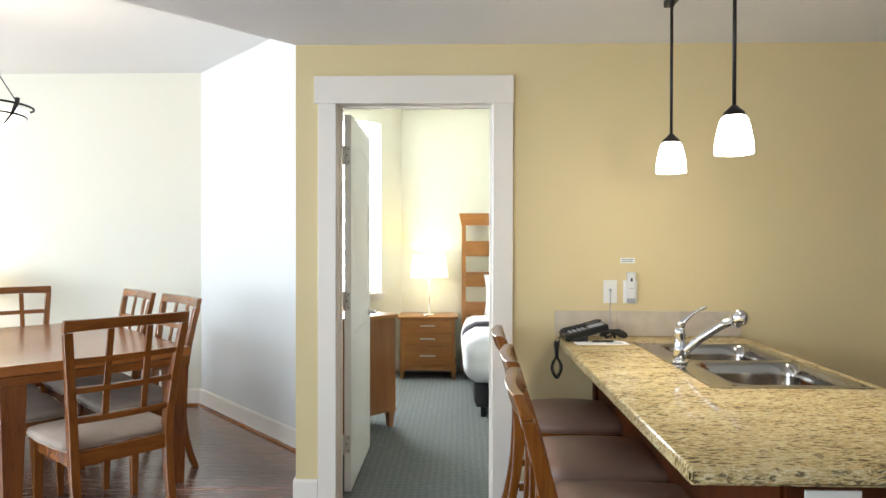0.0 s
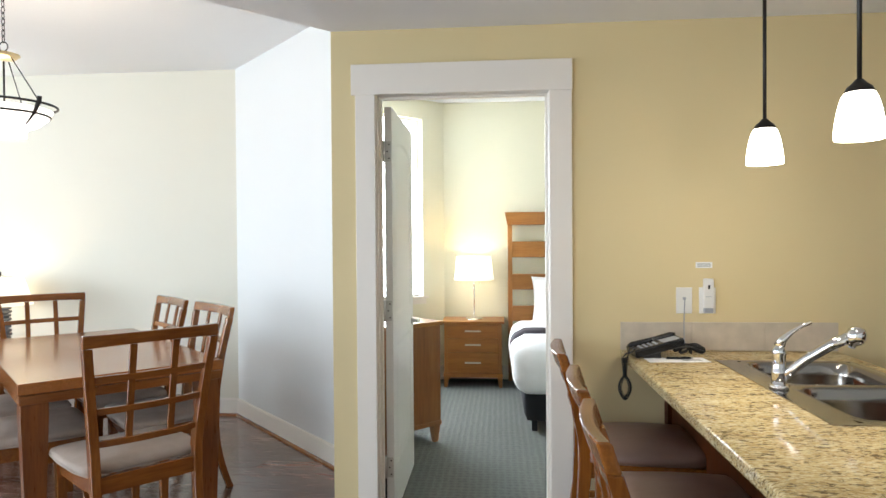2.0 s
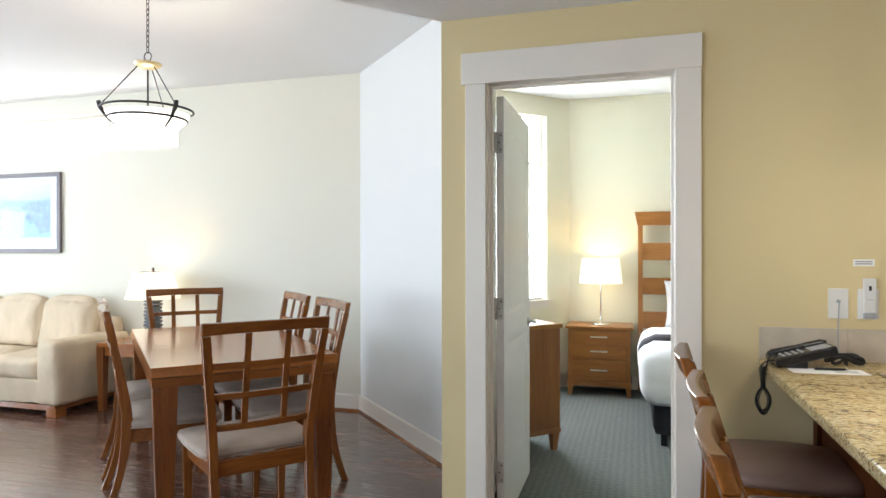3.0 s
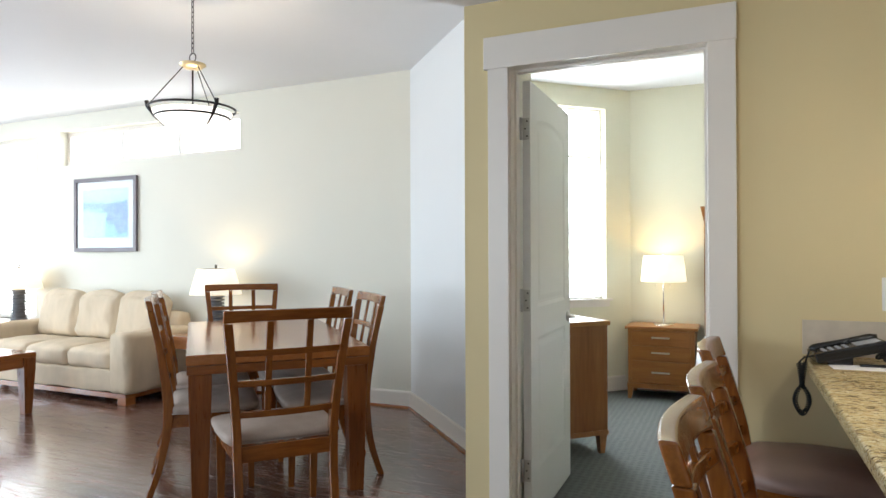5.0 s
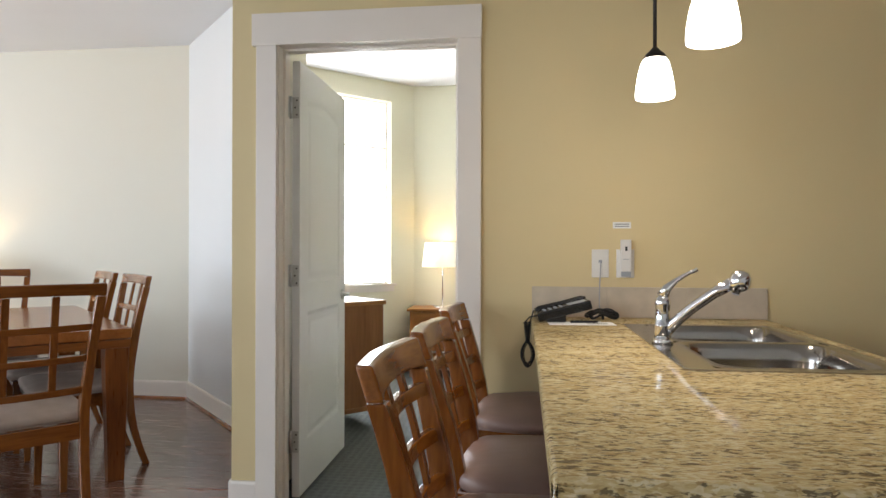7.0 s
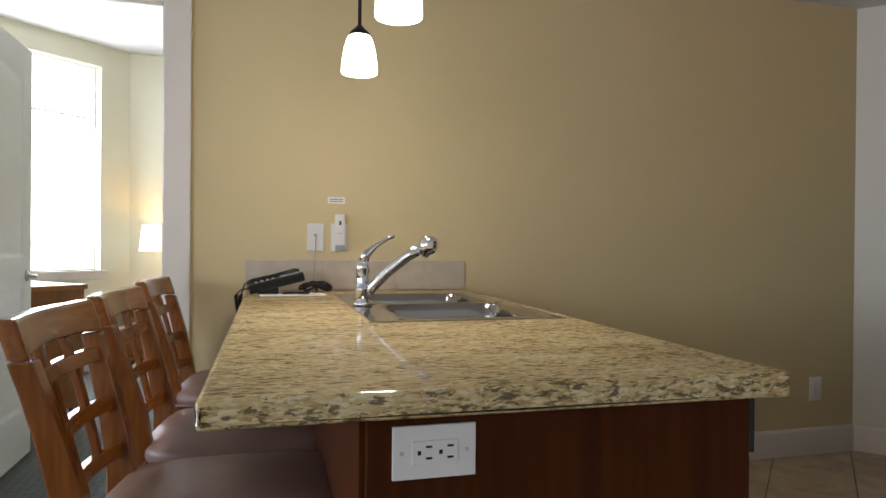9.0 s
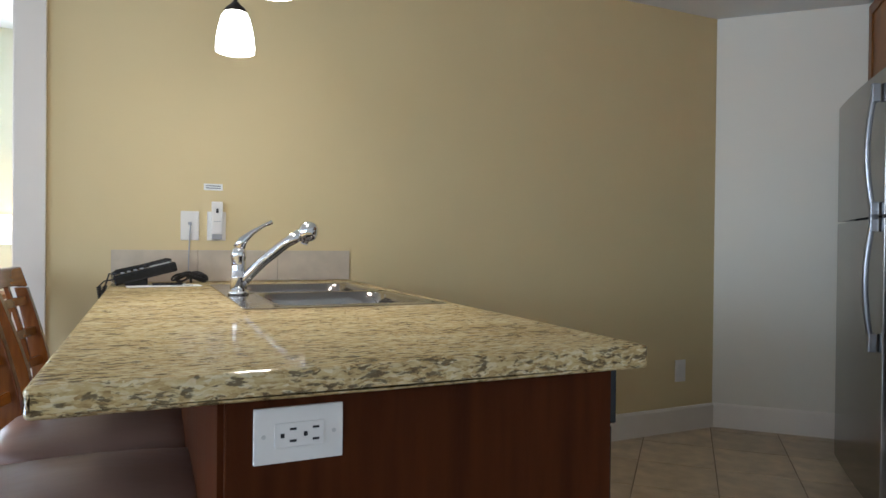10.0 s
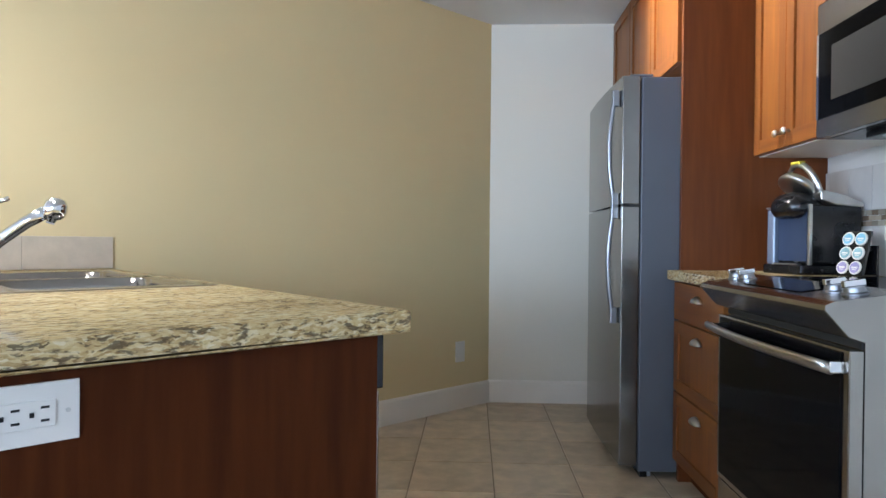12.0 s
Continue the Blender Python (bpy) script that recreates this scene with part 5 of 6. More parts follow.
def kitchen_tiles():
    ob = run("tile_backsplash", "pale stone wall tiles with a mosaic band behind the range", "backsplash", 2.56)
    rows = [(0.908, 1.088), (1.152, 1.318)]
    shared = {}
    x = 0.0
    while x < 1.37:
        for z0, z1 in rows:
            key = (z0,)
            if key not in shared:
                shared[key] = part("tile", box(0.001, 0.151, 0.0, 0.008, z0, z1), "pale_tile", ob, bevel=0.0015)
                shared[key].matrix_local = pose(x, 0, 0)
            else:
                o = new("tile", shared[key].data)
                o.parent = ob
                o.matrix_local = pose(x, 0, 0)
        x += 0.152
    small = None
    for r in range(3):
        for i in range(36):
            loc = pose(i * 0.038 + (0.019 if r % 2 else 0), 0, 1.09 + r * 0.0205)
            if small is None:
                small = part("mosaic_tile", box(0.001, 0.037, 0, 0.008, 0, 0.019), M["mosaic"], ob)
                small.matrix_local = loc
            else:
                o = new("mosaic_tile", small.data)
                o.parent = ob
                o.matrix_local = loc
    return ob


def random_tone(name, colors, rough):
    m = bpy.data.materials.new(name)
    m.use_nodes = True
    t = m.node_tree
    info = t.nodes.new("ShaderNodeObjectInfo")
    r = t.nodes.new("ShaderNodeValToRGB")
    for i, c in enumerate(colors):
        e = r.color_ramp.elements[i] if i < 2 else r.color_ramp.elements.new(i / (len(colors) - 1))
        e.position = i / (len(colors) - 1)
        e.color = (*c, 1)
    t.links.new(info.outputs["Random"], r.inputs[0])
    b = t.nodes["Principled BSDF"]
    t.links.new(r.outputs[0], b.inputs["Base Color"])
    b.inputs["Roughness"].default_value = rough
    return m


M["mosaic"] = random_tone("mosaic_glass_and_stone", [(0.16, 0.11, 0.07), (0.5, 0.42, 0.32), (0.28, 0.25, 0.2), (0.6, 0.55, 0.45)], 0.25)
kitchen_tiles()
M["pod_blue"] = mat("blue_foil", (0.20, 0.46, 0.62), 0.4, vary=0.3, scale=60)
M["pod_teal"] = mat("teal_foil", (0.24, 0.42, 0.46), 0.4, vary=0.3, scale=60)
M["pod_violet"] = mat("violet_foil", (0.30, 0.27, 0.50), 0.4, vary=0.3, scale=60)
# Blue daylight reflections on the coffee maker are put into these two colours.
M["tank"] = mat("black_with_blue_sheen", (0.07, 0.10, 0.19), 0.16, 0.55, vary=0.2, spec=0.7)
M["silver_blue_sheen"] = mat("silver_plastic_blue_sheen", (0.30, 0.36, 0.48), 0.25, 0.5, vary=0.1)
M["yellow"] = mat("yellow_tag", (0.75, 0.65, 0.05), 0.5)


def coffee_maker():
    """Single-cup machine; local +y is its front, +x the side with the water tank."""
    ob = thing("coffee_maker", "black and silver single-cup coffee maker with raised handle", "coffee maker", (*uv(3.70, 1.53), 0.906), 62)
    part("base", box(-0.09, 0.105, -0.15, 0.128, 0.0, 0.036), "black", ob, bevel=0.008, segs=3)
    part("drip_tray", box(-0.06, 0.06, 0.097, 0.122, 0.036, 0.041), "nickel", ob, "silver drip tray grid", bevel=0.002)
    part("column", box(-0.09, 0.07, -0.15, 0.09, 0.036, 0.262), "black", ob, bevel=0.012, segs=3)
    part("front_panel", box(-0.08, 0.062, 0.09, 0.095, 0.05, 0.235), "tank", ob, "glossy black front panel, blue daylight sheen in its colour", bevel=0.002)
    part("corner_seam", box(-0.094, -0.084, 0.082, 0.096, 0.036, 0.262), "nickel", ob, "thin silver corner strip", bevel=0.002)
    tank = part("water_tank", box(0.072, 0.112, -0.10, 0.104, 0.036, 0.25), "silver_blue_sheen", ob, "pale translucent water tank, blue daylight sheen in its colour", bevel=0.008, segs=3)
    part("tank_lid", box(0.071, 0.113, -0.102, 0.106, 0.2505, 0.258), "nickel", tank, bevel=0.002)
    part("brew_head", cushion(-0.078, 0.074, 0.0, 0.142, 0.208, 0.298, 0.012, 10, 0.042), "black", ob, "rounded black brewing head", smooth=True)
    hood = bmesh.new()
    prof = [(-0.152, 0.255), (-0.152, 0.272), (-0.06, 0.300), (0.03, 0.316), (0.045, 0.306), (0.045, 0.28), (-0.02, 0.262)]
    ends = [[hood.verts.new((x, y, z)) for y, z in prof] for x in (-0.094, 0.074)]
    for e in ends:
        hood.faces.new(e)
    for i in range(len(prof)):
        j = (i + 1) % len(prof)
        hood.faces.new((ends[0][i], ends[0][j], ends[1][j], ends[1][i]))
    part("silver_hood", hood, "nickel", ob, "sloping silver hood", bevel=0.006, segs=3)
    lid = part("raised_lid", lathe([(0.046, 0.0), (0.066, 0.0), (0.070, 0.010), (0.064, 0.026), (0.03, 0.036), (0, 0.038), (0, 0.012), (0.046, 0.010)], 32), "nickel", ob, "silver brewing lid", smooth=True)
    lid.matrix_local = pose(0.0, 0.075, 0.325, 38, 0, 0)
    part("lid_underside", lathe([(0, 0.004), (0.045, 0.004), (0.045, 0.009), (0, 0.009)], 28), "black", lid)
    cup = part("pod_holder", lathe([(0, -0.055), (0.034, -0.055), (0.052, -0.02), (0.055, 0), (0, 0)], 24), "black", ob, smooth=True)
    cup.matrix_local = pose(0.0, 0.10, 0.296, -16, 0, 0)
    pts = [(0.074 * math.cos(math.pi * i / 16), 0.03 + 0.035 * math.sin(math.pi * i / 16), 0.30 + 0.118 * math.sin(math.pi * i / 16)) for i in range(17)]
    hd = part("handle", tube(pts, 0.0085, 10, flat=1.5), "nickel", ob, "silver arch handle", smooth=True)
    part("tag", box(-0.022, 0.022, 0.052, 0.078, 0.419, 0.429), "yellow", hd, "yellow tag", bevel=0.002)
    for k in range(3):
        part("button", lathe([(0, 0), (0.007, 0), (0.006, 0.003), (0, 0.003)], 14, at=(-0.05 + 0.03 * k, -0.03, 0.309)), "black", ob)
    return ob


coffee_maker()


def pod_stand():
    ob = thing("pod_stand", "black tilted stand holding six coffee pods", "pod stand", (*uv(3.485, 1.555), 0.907), 62)
    board = part("board", box(-0.055, 0.055, -0.006, 0.006, 0.0, 0.165), "black", ob, bevel=0.004)
    board.matrix_local = pose(0, 0, 0.001, 14)
    part("prop", box(-0.05, 0.05, -0.075, -0.065, 0.0, 0.11), "black", ob)
    part("tie", box(-0.05, 0.05, -0.07, 0.0, 0.0, 0.008), "black", ob)
    for r in range(3):
        for c in range(2):
            p = part("pod", lathe([(0, 0), (0.0235, 0), (0.0245, 0.003), (0.0235, 0.006), (0, 0.006)], 24), "white_plastic", board, smooth=False)
            at = pose(-0.026 + c * 0.052, 0.006, 0.03 + r * 0.052, -90)
            p.matrix_local = at
            part_mat = ("pod_violet", "pod_teal", "pod_blue")[r]
            bars = box(-0.012, 0.012, -0.003, 0.003, 0.0068, 0.0074)
            box(-0.008, 0.008, 0.006, 0.009, 0.0068, 0.0074, bars)
            pb = part("print_bar", bars, "white_plastic", board)
            pb.matrix_local = at
            f = part("foil", lathe([(0, 0.006), (0.019, 0.006), (0.019, 0.0068), (0, 0.0068)], 20), part_mat, board)
            f.matrix_local = at
    return ob


pod_stand()

# ---- living room ----


def sofa():
    x0, x1, y0, y1 = -6.2, -4.08, 4.66, 5.50
    ob = thing("sofa", "beige microfibre three-seat sofa with loose cushions", "sofa", (x0, y0, 0))
    w, d = x1 - x0, y1 - y0
    part("plinth", box(0.05, w - 0.05, 0.03, d - 0.03, 0.05, 0.095), "table", ob, "wooden base rail", bevel=0.004)
    for x in (0.03, w - 0.13):
        for y in (0.02, d - 0.12):
            part("foot", box(x, x + 0.10, y, y + 0.10, 0.0, 0.07), "table", ob, bevel=0.004)
    part("frame", cushion(0.04, w - 0.04, 0.03, d - 0.02, 0.095, 0.29, 0.006, 30, 0.02, 0.012, 7), "sofa", ob, smooth=True)
    for s, a in ((0, 0.0), (1, w - 0.22)):
        part("arm", cushion(a, a + 0.22, 0.0, d - 0.05, 0.09, 0.60, 0.015, 22, 0.045, 0.012, 3 + s), "sofa", ob, smooth=True)
    part("back", cushion(0.1, w - 0.1, d - 0.2, d, 0.1, 0.74, 0.01, 8, 0.06, 0.006), "sofa", ob, smooth=True)
    cw = (w - 0.44) / 3
    for i in range(3):
        a = 0.22 + i * cw
        part("seat_cushion", cushion(a + 0.004, a + cw - 0.004, 0.02, d - 0.22, 0.285, 0.455, 0.03, 22, 0.05, 0.012, 11 + i), "sofa", ob, smooth=True)
        b = part("back_cushion", cushion(-cw / 2 + 0.004, cw / 2 - 0.004, -0.09, 0.09, 0.0, 0.44, 0.05, 24, 0.075, 0.014, 21 + i), "sofa", ob, smooth=True)
        b.matrix_local = pose(a + cw / 2, d - 0.27, 0.455, -11)
    return ob


sofa()


def end_table(at):
    ob = thing("end_table", "brown wooden end table beside the sofa", "side table", at, group="end tables by the sofa")
    part("top", box(-0.28, 0.28, -0.28, 0.28, 0.535, 0.57), "table", ob, bevel=0.004)
    for s in (-1, 1):
        part("apron", box(-0.24, 0.24, s * 0.25 - 0.01, s * 0.25 + 0.01, 0.46, 0.535), "table", ob)
        part("apron", box(s * 0.25 - 0.01, s * 0.25 + 0.01, -0.24, 0.24, 0.46, 0.535), "table", ob)
        for q in (-1, 1):
            part("leg", bar([(s * 0.25, q * 0.25, 0, 0.024, 0.024), (s * 0.25, q * 0.25, 0.535, 0.034, 0.034)]), "table_leg", ob, bevel=0.003)
    return ob


def slate_lamp(at):
    ob = thing("table_lamp", "table lamp with dark stacked-slate base and lit cream shade", "lamp", at, group="lamps by the sofa")
    part("foot", lathe([(0, 0), (0.085, 0), (0.085, 0.018), (0, 0.018)], 28), "stone_lamp", ob)
    for i in range(11):
        r = 0.078 - 0.003 * (i % 3)
        z = 0.018 + i * 0.03
        part("slate_disc", lathe([(0, z), (r - 0.004, z), (r, z + 0.005), (r, z + 0.015), (r - 0.003, z + 0.018), (r - 0.02, z + 0.0185), (r - 0.02, z + 0.0298), (0, z + 0.0298)], 28), "stone_lamp", ob)
    part("stem", tube([(0, 0, 0.345), (0, 0, 0.59)], 0.006, 8), "iron", ob, smooth=True)
    part("shade", lathe([(0.225, 0.35), (0.16, 0.575), (0.157, 0.575), (0.222, 0.35)], 40), "shade", ob, "lit cream fabric shade", smooth=True)
    part("finial", lathe([(0, 0.585), (0.012, 0.588), (0.009, 0.6), (0.013, 0.612), (0, 0.618)], 12), "iron", ob, smooth=True)
    part("spider", tube([(-0.158, 0, 0.572), (0, 0, 0.58), (0.158, 0, 0.572)], 0.003, 6), "iron", ob)
    return ob


for x in (-3.69, -6.43):
    end_table((x, 5.23, 0))
    slate_lamp((x, 5.28, 0.5702))
    point_light("sofa_lamp_bulb", (x, 5.28, 1.04), 7, (1.0, 0.68, 0.30), 0.05)


def coffee_table():
    ob = thing("coffee_table", "brown wooden coffee table with square tapered legs", "coffee table", (-5.16, 3.88, 0))
    part("top", box(-0.56, 0.56, -0.36, 0.36, 0.455, 0.495), "table", ob, bevel=0.004)
    for s in (-1, 1):
        part("apron", box(-0.48, 0.48, s * 0.33 - 0.011, s * 0.33 + 0.011, 0.375, 0.455), "table", ob)
        part("apron", box(s * 0.53 - 0.011, s * 0.53 + 0.011, -0.28, 0.28, 0.375, 0.455), "table", ob)
        for q in (-1, 1):
            part("leg", bar([(s * 0.51, q * 0.31, 0, 0.030, 0.030), (s * 0.51, q * 0.31, 0.38, 0.048, 0.048), (s * 0.51, q * 0.31, 0.455, 0.048, 0.048)]), "table_leg", ob, bevel=0.003)
    return ob


coffee_table()


def seascape_material():
    """Pale harbour print: sky, far shore, water and a dark headland."""
    m = bpy.data.materials.new("seascape_print")
    m.use_nodes = True
    t = m.node_tree
    b = t.nodes["Principled BSDF"]
    b.inputs["Roughness"].default_value = 0.5
    co = t.nodes.new("ShaderNodeTexCoord")
    n = t.nodes.new("ShaderNodeTexNoise")
    n.inputs["Scale"].default_value = 9
    n.inputs["Detail"].default_value = 6
    t.links.new(co.outputs["Object"], n.inputs["Vector"])
    sep = t.nodes.new("ShaderNodeSeparateXYZ")
    t.links.new(co.outputs["Object"], sep.inputs[0])
    add = t.nodes.new("ShaderNodeMath")
    add.operation = 'MULTIPLY_ADD'
    add.inputs[1].default_value = 0.22
    t.links.new(n.outputs[0], add.inputs[0])
    t.links.new(sep.outputs["Z"], add.inputs[2])
    r = t.nodes.new("ShaderNodeValToRGB")
    stops = [(0.0, (0.20, 0.40, 0.55)), (0.28, (0.18, 0.36, 0.56)), (0.40, (0.10, 0.17, 0.29)), (0.46, (0.07, 0.12, 0.22)), (0.55, (0.24, 0.38, 0.56)), (1.0, (0.36, 0.48, 0.64))]
    for i, (p, c) in enumerate(stops):
        e = r.color_ramp.elements[i] if i < 2 else r.color_ramp.elements.new(p)
        e.position = p
        e.color = (*c, 1)
    mr = t.nodes.new("ShaderNodeMapRange")
    mr.inputs[1].default_value, mr.inputs[2].default_value = -0.15, 0.36
    t.links.new(add.outputs[0], mr.inputs[0])
    t.links.new(mr.outputs[0], r.inputs[0])
    t.links.new(r.outputs[0], b.inputs["Base Color"])
    return m


M["seascape"] = seascape_material()
M["print_hill"] = mat("print_hill", (0.20, 0.30, 0.44), 0.6, vary=0.3, scale=25)
M["print_headland"] = mat("print_headland", (0.16, 0.24, 0.38), 0.6, vary=0.7, scale=28)
M["print_water"] = mat("print_water", (0.34, 0.54, 0.66), 0.6, vary=0.12, scale=12)
M["mat_board"] = mat("mat_board", (0.58, 0.58, 0.57), 0.85, vary=0.02)
M["frame_line"] = mat("mat_line", (0.28, 0.34, 0.42), 0.8)


def picture():
    ob = thing("framed_picture", "framed blue seascape print with a white mat", "picture", (-5.445, 5.558, 1.70))
    w, h, f = 0.465, 0.39, 0.042
    for a in (box(-w, w, -0.03, -0.002, h - f, h), box(-w, w, -0.03, -0.002, -h, -h + f), box(-w, -w + f, -0.03, -0.002, -h + f, h - f), box(w - f, w, -0.03, -0.002, -h + f, h - f)):
        part("frame_side", a, "frame_pic", ob, bevel=0.004)
    part("mat_board", box(-w + f, w - f, -0.014, -0.010, -h + f, h - f), "mat_board", ob)
    part("mat_bevel", box(-w + 0.125, w - 0.125, -0.0145, -0.0141, -h + 0.145, h - 0.12), "frame_line", ob, "thin blue-grey line round the print")
    x0, x1, z0, z1 = -w + 0.135, w - 0.135, -h + 0.155, h - 0.13
    pr = part("print", box(x0, x1, -0.0152, -0.0146, z0, z1), "seascape", ob, "blue coastal print")
    rnd = random.Random(9)

    def layer(name, outline, y, material):
        bm = bmesh.new()
        bm.faces.new([bm.verts.new((x, y, z)) for x, z in outline])
        return part(name, bm, material, pr)

    mid = z0 + 0.60 * (z1 - z0)
    ridge = [(x0 + (x1 - x0) * i / 14, mid + 0.035 + 0.018 * rnd.random() + 0.03 * (1 - i / 14)) for i in range(15)]
    layer("far_hills", [(x0, mid), *ridge, (x1, mid)], -0.0154, "print_hill")
    head = [(x0 + (x1 - x0) * (0.5 + 0.5 * i / 12), mid + 0.02 + 0.05 * (i / 12) ** 0.5 + 0.015 * rnd.random()) for i in range(13)]
    layer("headland", [(x0 + (x1 - x0) * 0.55, mid - 0.05), (x0 + (x1 - x0) * 0.42, mid - 0.005), *head, (x1, z0 + 0.05), (x0 + (x1 - x0) * 0.8, z0 + 0.02), (x0 + (x1 - x0) * 0.66, mid - 0.12)], -0.0156, "print_headland")
    layer("pale_water", [(x0, z0), (x0 + (x1 - x0) * 0.5, z0), (x0 + (x1 - x0) * 0.53, mid - 0.05), (x0, mid - 0.02)], -0.0158, "print_water")
    g = part("glazing", box(-w + f, w - f, -0.020, -0.018, -h + f, h - f), "pane", ob)
    g.visible_shadow = False
    return ob


picture()

# ---- bedroom ----


def nightstand():
    ob = thing("nightstand", "brown wooden nightstand with three drawers", "nightstand", (-0.007, 6.65, 0))
    w = 0.275
    part("top", box(-0.30, 0.30, -0.02, 0.39, 0.612, 0.637), "stand_wood", ob, bevel=0.004)
    part("body", box(-w, w, 0.0, 0.38, 0.125, 0.612), "stand_wood_v", ob)
    part("plinth", box(-w - 0.008, w + 0.008, -0.012, 0.385, 0.10, 0.14), "stand_wood", ob, bevel=0.003)
    for z0, z1, pz in ((0.475, 0.60, 0.545), (0.345, 0.468, 0.415), (0.155, 0.338, 0.245)):
        d = part("drawer", box(-w + 0.035, w - 0.035, -0.014, 0.0, z0, z1), "stand_wood", ob, bevel=0.003)
        part("pull", box(-0.075, 0.075, -0.034, -0.024, pz - 0.007, pz + 0.007), "nickel", d, "brushed bar pull", bevel=0.002)
        for x in (-0.06, 0.06):
            part("pull_post", box(x - 0.004, x + 0.004, -0.025, -0.014, pz - 0.004, pz + 0.004), "nickel", d)
    for sx in (-1, 1):
        for y in (0.012, 0.36):
            part("leg", bar([(sx * (w - 0.012), y, 0, 0.015, 0.015), (sx * (w - 0.02), y, 0.10, 0.024, 0.024)]), "stand_wood_v", ob)
    return ob


nightstand()


def bedside_lamp():
    ob = thing("bedside_lamp", "slim chrome bedside lamp with a lit white drum shade", "lamp", (0.0, 6.84, 0.6372))
    part("base", lathe([(0, 0), (0.085, 0), (0.083, 0.008), (0.02, 0.013), (0, 0.013)], 32), "chrome", ob, smooth=True)
    part("stem", tube([(0, 0, 0.012), (0, 0, 0.60)], 0.006, 10), "chrome", ob, smooth=True)
    part("shade", lathe([(0.195, 0.385), (0.168, 0.615), (0.165, 0.615), (0.192, 0.385)], 40), "shade", ob, "lit white fabric drum shade", smooth=True)
    part("finial", lathe([(0, 0.60), (0.006, 0.602), (0.009, 0.62), (0.005, 0.632), (0, 0.634)], 12), "chrome", ob, smooth=True)
    part("spider", tube([(-0.166, 0, 0.612), (0, 0, 0.605), (0.166, 0, 0.612)], 0.0025, 6), "chrome", ob)
    for x in (-0.06, 0.06):
        part("pull_chain", tube([(x, -0.02, 0.44), (x, -0.02, 0.35)], 0.0018, 5), "chrome", ob)
        part("chain_ball", lathe([(0, 0.338), (0.006, 0.344), (0, 0.352)], 10, at=(x, -0.02, 0)), "chrome", ob)
    return ob


bedside_lamp()
point_light("bedside_bulb", (0.0, 6.84, 1.16), 7, (1.0, 0.66, 0.26), 0.05)


def dresser():
    ob = thing("dresser", "brown wooden dresser with tapered legs beside the door", "dresser", (-0.165, 4.965, 0), 45)
    L, D = 1.25, 0.48
    part("top", box(-D - 0.012, 0.014, -0.014, L + 0.014, 0.818, 0.846), "oak", ob, bevel=0.003)
    part("body", box(-D, 0, 0.0, L, 0.15, 0.818), "dresser_wood", ob, bevel=0.002)
    part("plinth", box(-D - 0.004, 0.004, -0.005, L + 0.004, 0.125, 0.155), "dresser_wood", ob, bevel=0.002)
    for i in range(3):
        for j in range(2):
            d = part("drawer", box(0.0, 0.014, 0.03 + j * 0.605, 0.615 + j * 0.605, 0.17 + i * 0.213, 0.375 + i * 0.213), "dresser_wood", ob, bevel=0.002)
            part("pull", box(0.022, 0.032, 0.25 + j * 0.605, 0.39 + j * 0.605, 0.268 + i * 0.213, 0.28 + i * 0.213), "nickel", d)
    for x in (-D + 0.03, -0.03):
        for y in (0.03, L - 0.03):
            part("leg", bar([(x, y, 0, 0.016, 0.016), (x, y, 0.13, 0.028, 0.028)]), "dresser_wood", ob)
    return ob


M["dresser_wood"] = wood("dresser_wood", (0.22, 0.085, 0.028), (0.36, 0.15, 0.055), 2, 0.36, 0.2, 6)
dresser()


def pillow_mesh(hx, hz, depth, seed):
    """Stuffed case standing on z = 0: hollow sides between four pointed corners."""
    bm = bmesh.new()
    n = 16
    rows = []
    for side in (1, -1):
        grid = []
        for j in range(n + 1):
            line = []
            for i in range(n + 1):
                u, v = -1 + 2 * i / n, -1 + 2 * j / n
                x = hx * u * (1 - 0.07 * (1 - v * v))
                z = hz + hz * v * (1 - 0.07 * (1 - u * u))
                y = side * depth * ((1 - u * u) * (1 - v * v)) ** 0.42
                y += 0.010 * noise.noise(Vector((x * 9 + seed, z * 9, side))) * (1 - u * u) * (1 - v * v)
                line.append(bm.verts.new((x, y, z)))
            grid.append(line)
        rows.append(grid)
        for j in range(n):
            for i in range(n):
                q = (grid[j][i], grid[j][i + 1], grid[j + 1][i + 1], grid[j + 1][i])
                bm.faces.new(q if side < 0 else q[::-1])
    bmesh.ops.remove_doubles(bm, verts=bm.verts[:], dist=1e-5)
    return bm


